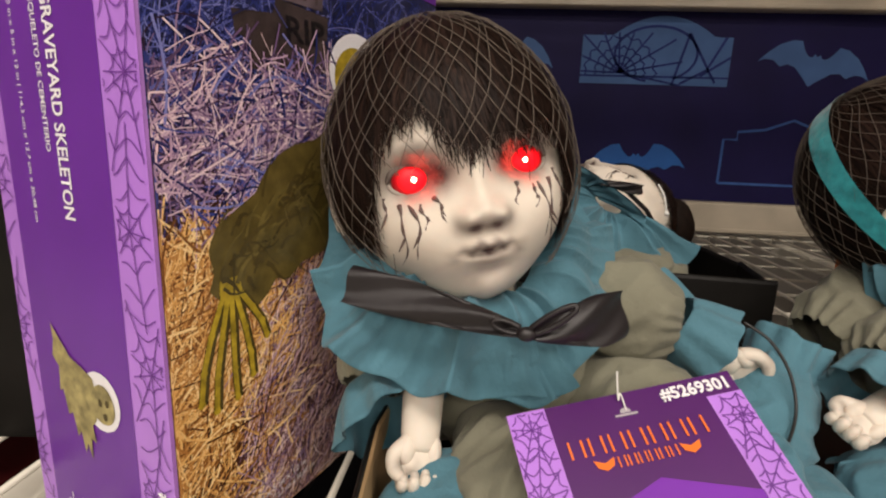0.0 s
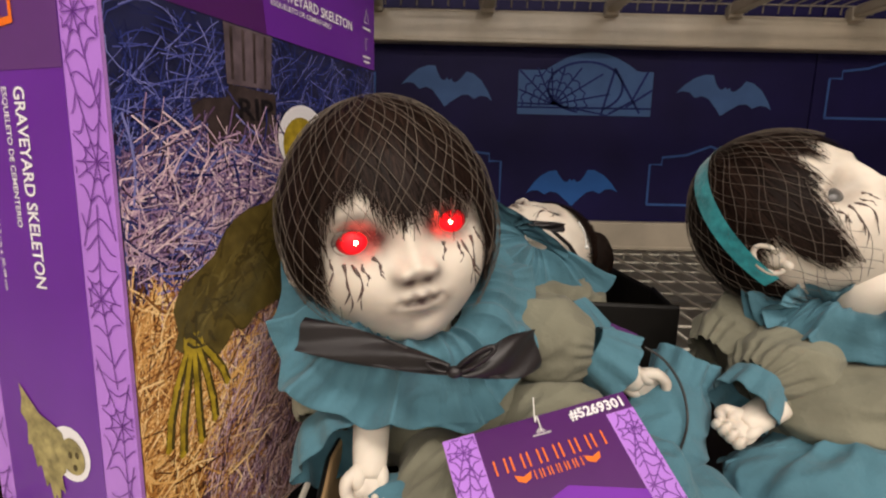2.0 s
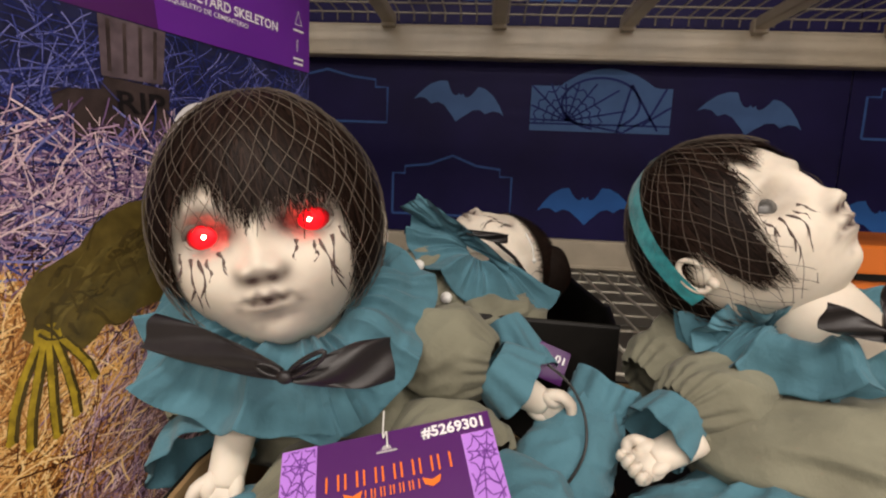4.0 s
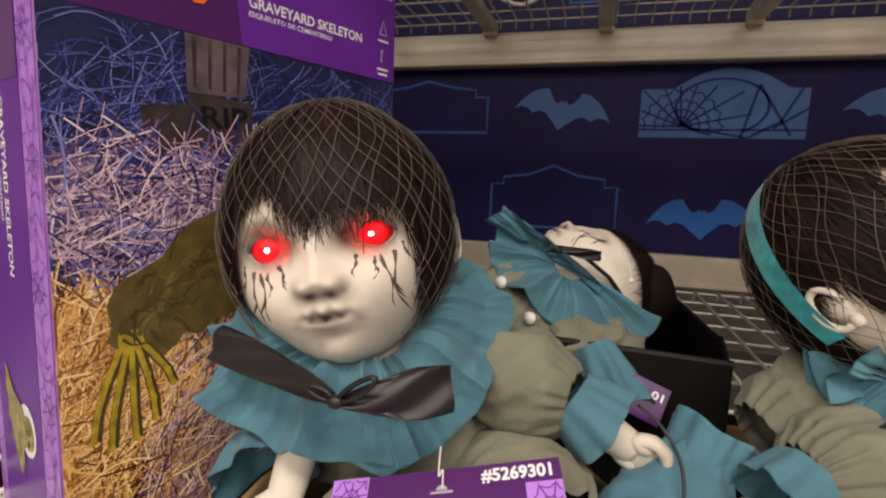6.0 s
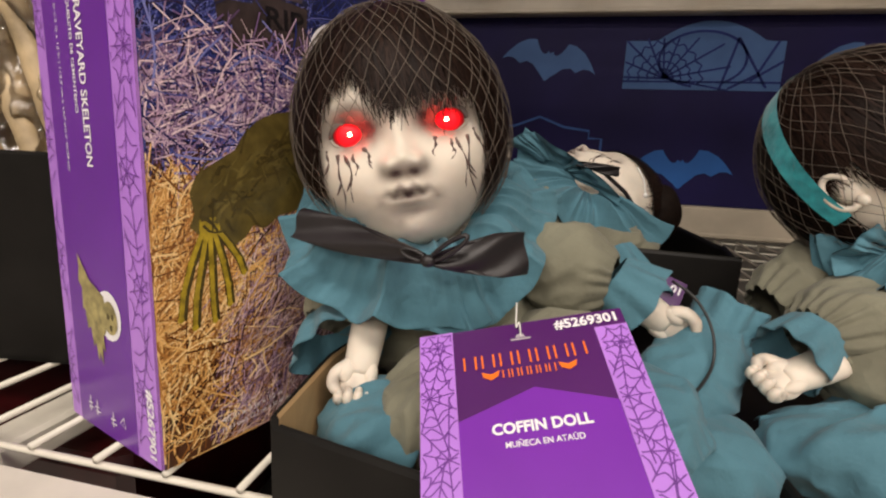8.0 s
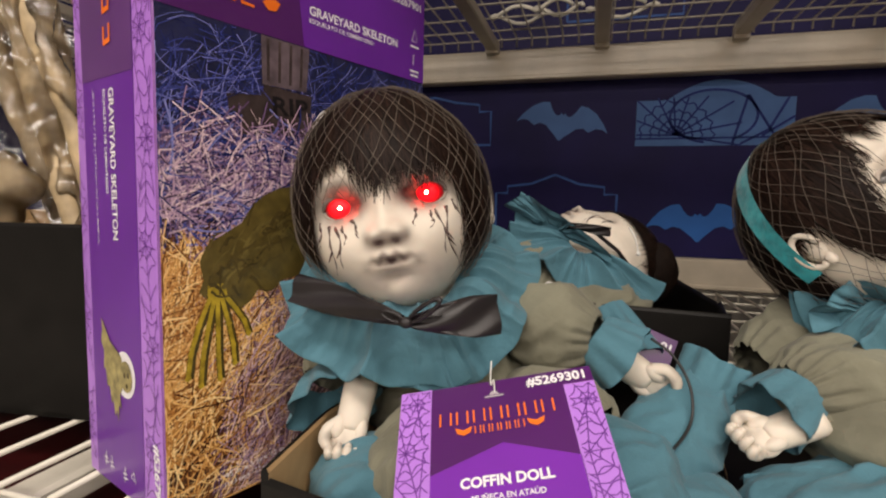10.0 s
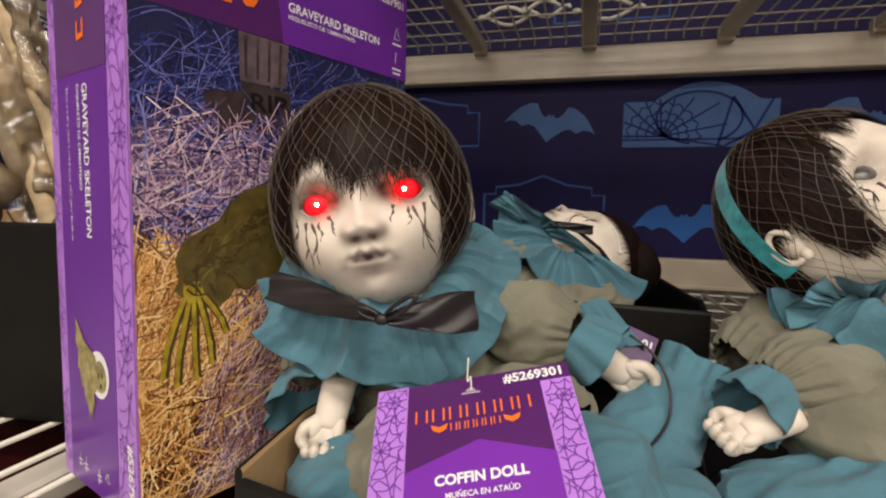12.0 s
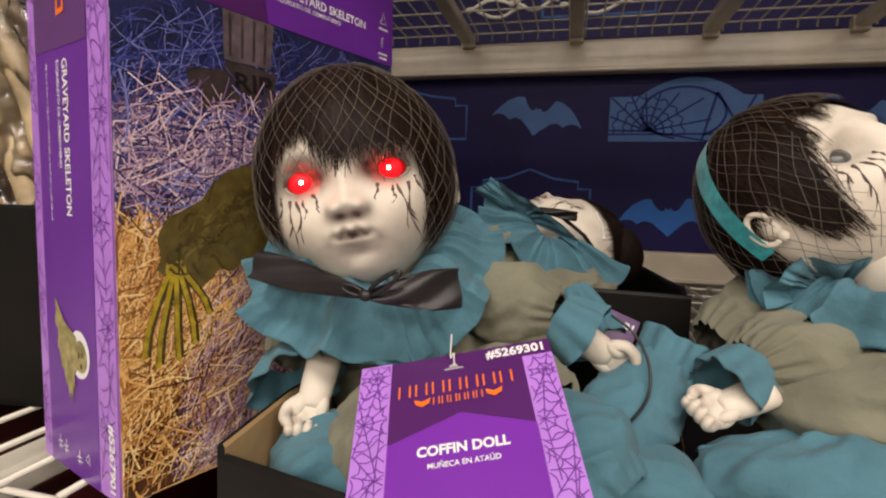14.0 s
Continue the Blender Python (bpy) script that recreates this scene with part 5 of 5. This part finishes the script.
# the doll lying behind them
s = Shape()
C3 = Vector((0.154, 0.668, 0.986))
f3, u3 = Vector((-0.25, 0.05, 0.98)), Vector((0.80, 0.60, 0.05))
m3 = head_pose(C3, (-f3).cross(u3), u3) @ Matrix.Scale(0.88, 4)
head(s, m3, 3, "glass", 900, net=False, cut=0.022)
s.blob((0.22, 0.672, 0.977), (0.034, 0.040, 0.048), 1, Euler((0, 0.25, 0)).to_matrix(), 0.10, 30)
s.blob((0.090, 0.640, 0.945), (0.080, 0.080, 0.085), O_, None, 0.08, 16, 40, 26, 0.02)
s.blob((0.165, 0.560, 0.935), (0.050, 0.040, 0.045), O_, None, 0.10, 20, 36, 22, 0.02)
ruffle(s, (0.132, 0.592, 1.020), (0.865, -0.26, -0.48), (-0.25, -0.80, -0.55), 0.16, 0.100, 0.062, T_, 7, 0.0130, 0.006, (-0.06, 0.56), seed=0.4, hump=0.006)
ruffle(s, (0.100, 0.600, 1.036), (0.80, -0.30, -0.42), (-0.35, -0.10, 0.60), 0.30, 0.082, 0.030, T_, 4, 0.0040, 0.002, (0.02, 0.52), seed=1.4, hump=0.003)
ribbon_loop(s, (0.118, 0.575, 1.046), (0.166, 0.588, 1.038), 0.003, 0.006, 0.003, R_, (0, 0, 1))
s.tube([(0.120, 0.580, 1.046), (0.150, 0.588, 1.036), (0.176, 0.597, 1.015), (0.190, 0.603, 0.996)], 0.0026, R_, 6)
s.tube(smooth_path([(0.188, 0.606, 1.044), (0.196, 0.604, 1.030), (0.200, 0.604, 1.012)]), 0.0012, B_, 6)
s.blob((0.200, 0.603, 1.012), (0.003, 0.003, 0.003), B_, nu=10, nv=8)
s.blob((0.082, 0.604, 0.962), (0.058, 0.058, 0.062), O_, None, 0.05, 16, seed=2.0)
for q in ((0.066, 0.558, 1.006), (0.073, 0.549, 0.987), (0.100, 0.547, 0.973)):
    s.tube([q, (q[0] - 0.001, q[1] - 0.003, q[2] + 0.001)], 0.0065, B_, 18)
cuff(s, (0.165, 0.530, 0.955), (0.195, 0.498, 0.905), 0.020, 0.032, T_, 8, 0.16, 1.4)
tagged(make("doll", s, DOLLMATS, at=(0.12, 0.64, 0.82), paint=True), "doll lying on its back, teal collar and black bow turned up", "doll", "coffin dolls")

# purple tag of the doll behind
tag2 = tagged(empty("hang_tag", (0.205, 0.480, 0.945)), "small visible corner of a purple hang tag", "tag")
M2 = frame_of(Vector((0.175, 0.492, 0.952)), (0.90, 0.1, -0.38), (0.30, 0.4, 0.80))
s = Shape()
s.box(M2 @ pose(0.045, -0.012, 0), (0.035, 0.035, 0.0012), 0, 0.0004)
make("card", s, DEEP, tag2, smooth=False, at=(0.205, 0.480, 0.945))
lettering("item_number", "01", M2, 0.047, -0.009, 0.011, 0.008, 0.0018, WHITEINK, tag2, 0, 0.03)

# loose cable of the try-me button
s = Shape()
arc = [(0.196, 0.390, 0.960), (0.212, 0.380, 0.950), (0.224, 0.370, 0.930), (0.224, 0.355, 0.908), (0.210, 0.335, 0.893), (0.190, 0.315, 0.885), (0.168, 0.300, 0.878), (0.150, 0.290, 0.868)]
s.tube(smooth_path(arc), 0.0012, 0, 8)
tagged(make("cable", s, CABLE, at=(0.20, 0.34, 0.86)), "thin black cable hanging over the doll's dress", "cable")

# ---- wrapped skeletons in the tall carton ----
s = Shape()
rnd = random.Random(21)
for k in range(8):
    x0 = -0.86 + 0.050 * k
    y = 0.475 + rnd.uniform(-0.015, 0.05)
    pts, r = [], []
    for i in range(25):
        t = i / 24
        pts.append((x0 + 0.24 * t + 0.006 * math.sin(t * 9 + k), y + 0.012 * math.sin(t * 7 + 2 * k), 1.52 - 0.62 * t))
        r.append(0.017 + 0.009 * abs(math.cos(math.pi * t * 2.2 + k)) ** 3 + rnd.uniform(-0.002, 0.002))
    s.tube(pts, r, 0, 14)
for k in range(8):
    z = 1.12 + 0.034 * k
    s.tube([(-0.50 + 0.065 * math.cos(a * 0.45), 0.60 - 0.05 * math.sin(a * 0.45), z - 0.008 * a) for a in range(8)], 0.008, 0, 8)
s.blob((-0.68, 0.455, 1.075), (0.085, 0.035, 0.060), 0, None, 0.45, 26, 50, 34)
s.blob((-0.56, 0.56, 1.42), (0.07, 0.06, 0.08), 0, None, 0.35, 26, 40, 26)
tagged(make("skeleton_prop", s, BONE, at=(-0.6, 0.55, 0.82)), "tan plastic skeleton bones wrapped in clear film, in carton", "skeleton")
s = Shape()


def bag(a, b):
    x = -0.90 + 0.50 * a
    z = 0.98 + 0.52 * b
    q = Vector((x, 0.425 + 0.02 * math.sin(a * 9), z))
    q.y += 0.030 * noise.noise(Vector((x * 14, z * 5, 0))) + 0.016 * noise.noise(Vector((x * 40, z * 16, 3))) + 0.030 * abs(noise.noise(Vector((x * 26 + z * 16, z * 9, 7)))) + 0.006 * noise.noise(Vector((x * 110, z * 60, 5)))
    return q


s.surf(bag, 150, 150, 0)
tagged(make("plastic_bag", s, FILM, at=(-0.65, 0.43, 0.98)), "crinkled clear plastic bag round the skeletons", "bag")

# ---- goods on the shelf below and farther along ----
# black board added for the darkness below the deck
lower = Shape()
lower.box(pose(0.3, 1.0, 0.40), (3.9, 1.5, 0.02), 0, 0.004)
make("dark_underboard", lower, BLACKCARD, rack, smooth=False, at=(0.3, 1.0, 0.40))
s = Shape()
s.box(pose(-0.62, 0.52, 0.42), (0.62, 0.34, 0.30), 0, 0.012)
tagged(make("wrapped_package", s, REDWRAP, smooth=False, at=(-0.62, 0.52, 0.42)), "dark red shiny package on the shelf below", "package")
# another black block added to fill the dark space below
s = Shape()
s.box(pose(0.10, 0.52, 0.42), (0.60, 0.36, 0.26), 0, 0.010)
tagged(make("dark_filler", s, BLACKCARD, smooth=False, at=(0.10, 0.52, 0.42)), "black block added to keep the space below dark", "carton")

orange_box = tagged(empty("orange_carton", (0.90, 0.95, 0.80)), "bright orange carton farther along the deck", "box")
s = Shape()
s.box(pose(0.92, 0.90, 0.80), (0.50, 0.28, 0.235), 0, 0.004)
make("body", s, ORANGEBOX, orange_box, smooth=False, at=(0.90, 0.90, 0.80))
s = Shape()
s.box(pose(0.92, 0.755, 0.985), (0.50, 0.004, 0.010), 0, 0.001)
make("black_stripe", s, BLACKCARD, orange_box, smooth=False, at=(0.90, 0.755, 0.985))

# ---- white cable loops on the deck above ----
s = Shape()
for cx, cy, r in ((-0.10, 1.60, 0.09), (0.02, 1.56, 0.07), (0.20, 1.60, 0.10)):
    s.tube([(cx + r * math.cos(a * 0.3), cy + 0.5 * r * math.sin(a * 0.3), 1.655 + 0.012 * math.sin(a * 0.9)) for a in range(19)], 0.006, 0, 8)
tagged(make("white_cord", s, WHITEWIRE, at=(0, 1.58, 1.65)), "white cord lying in loops on the upper deck", "cord")
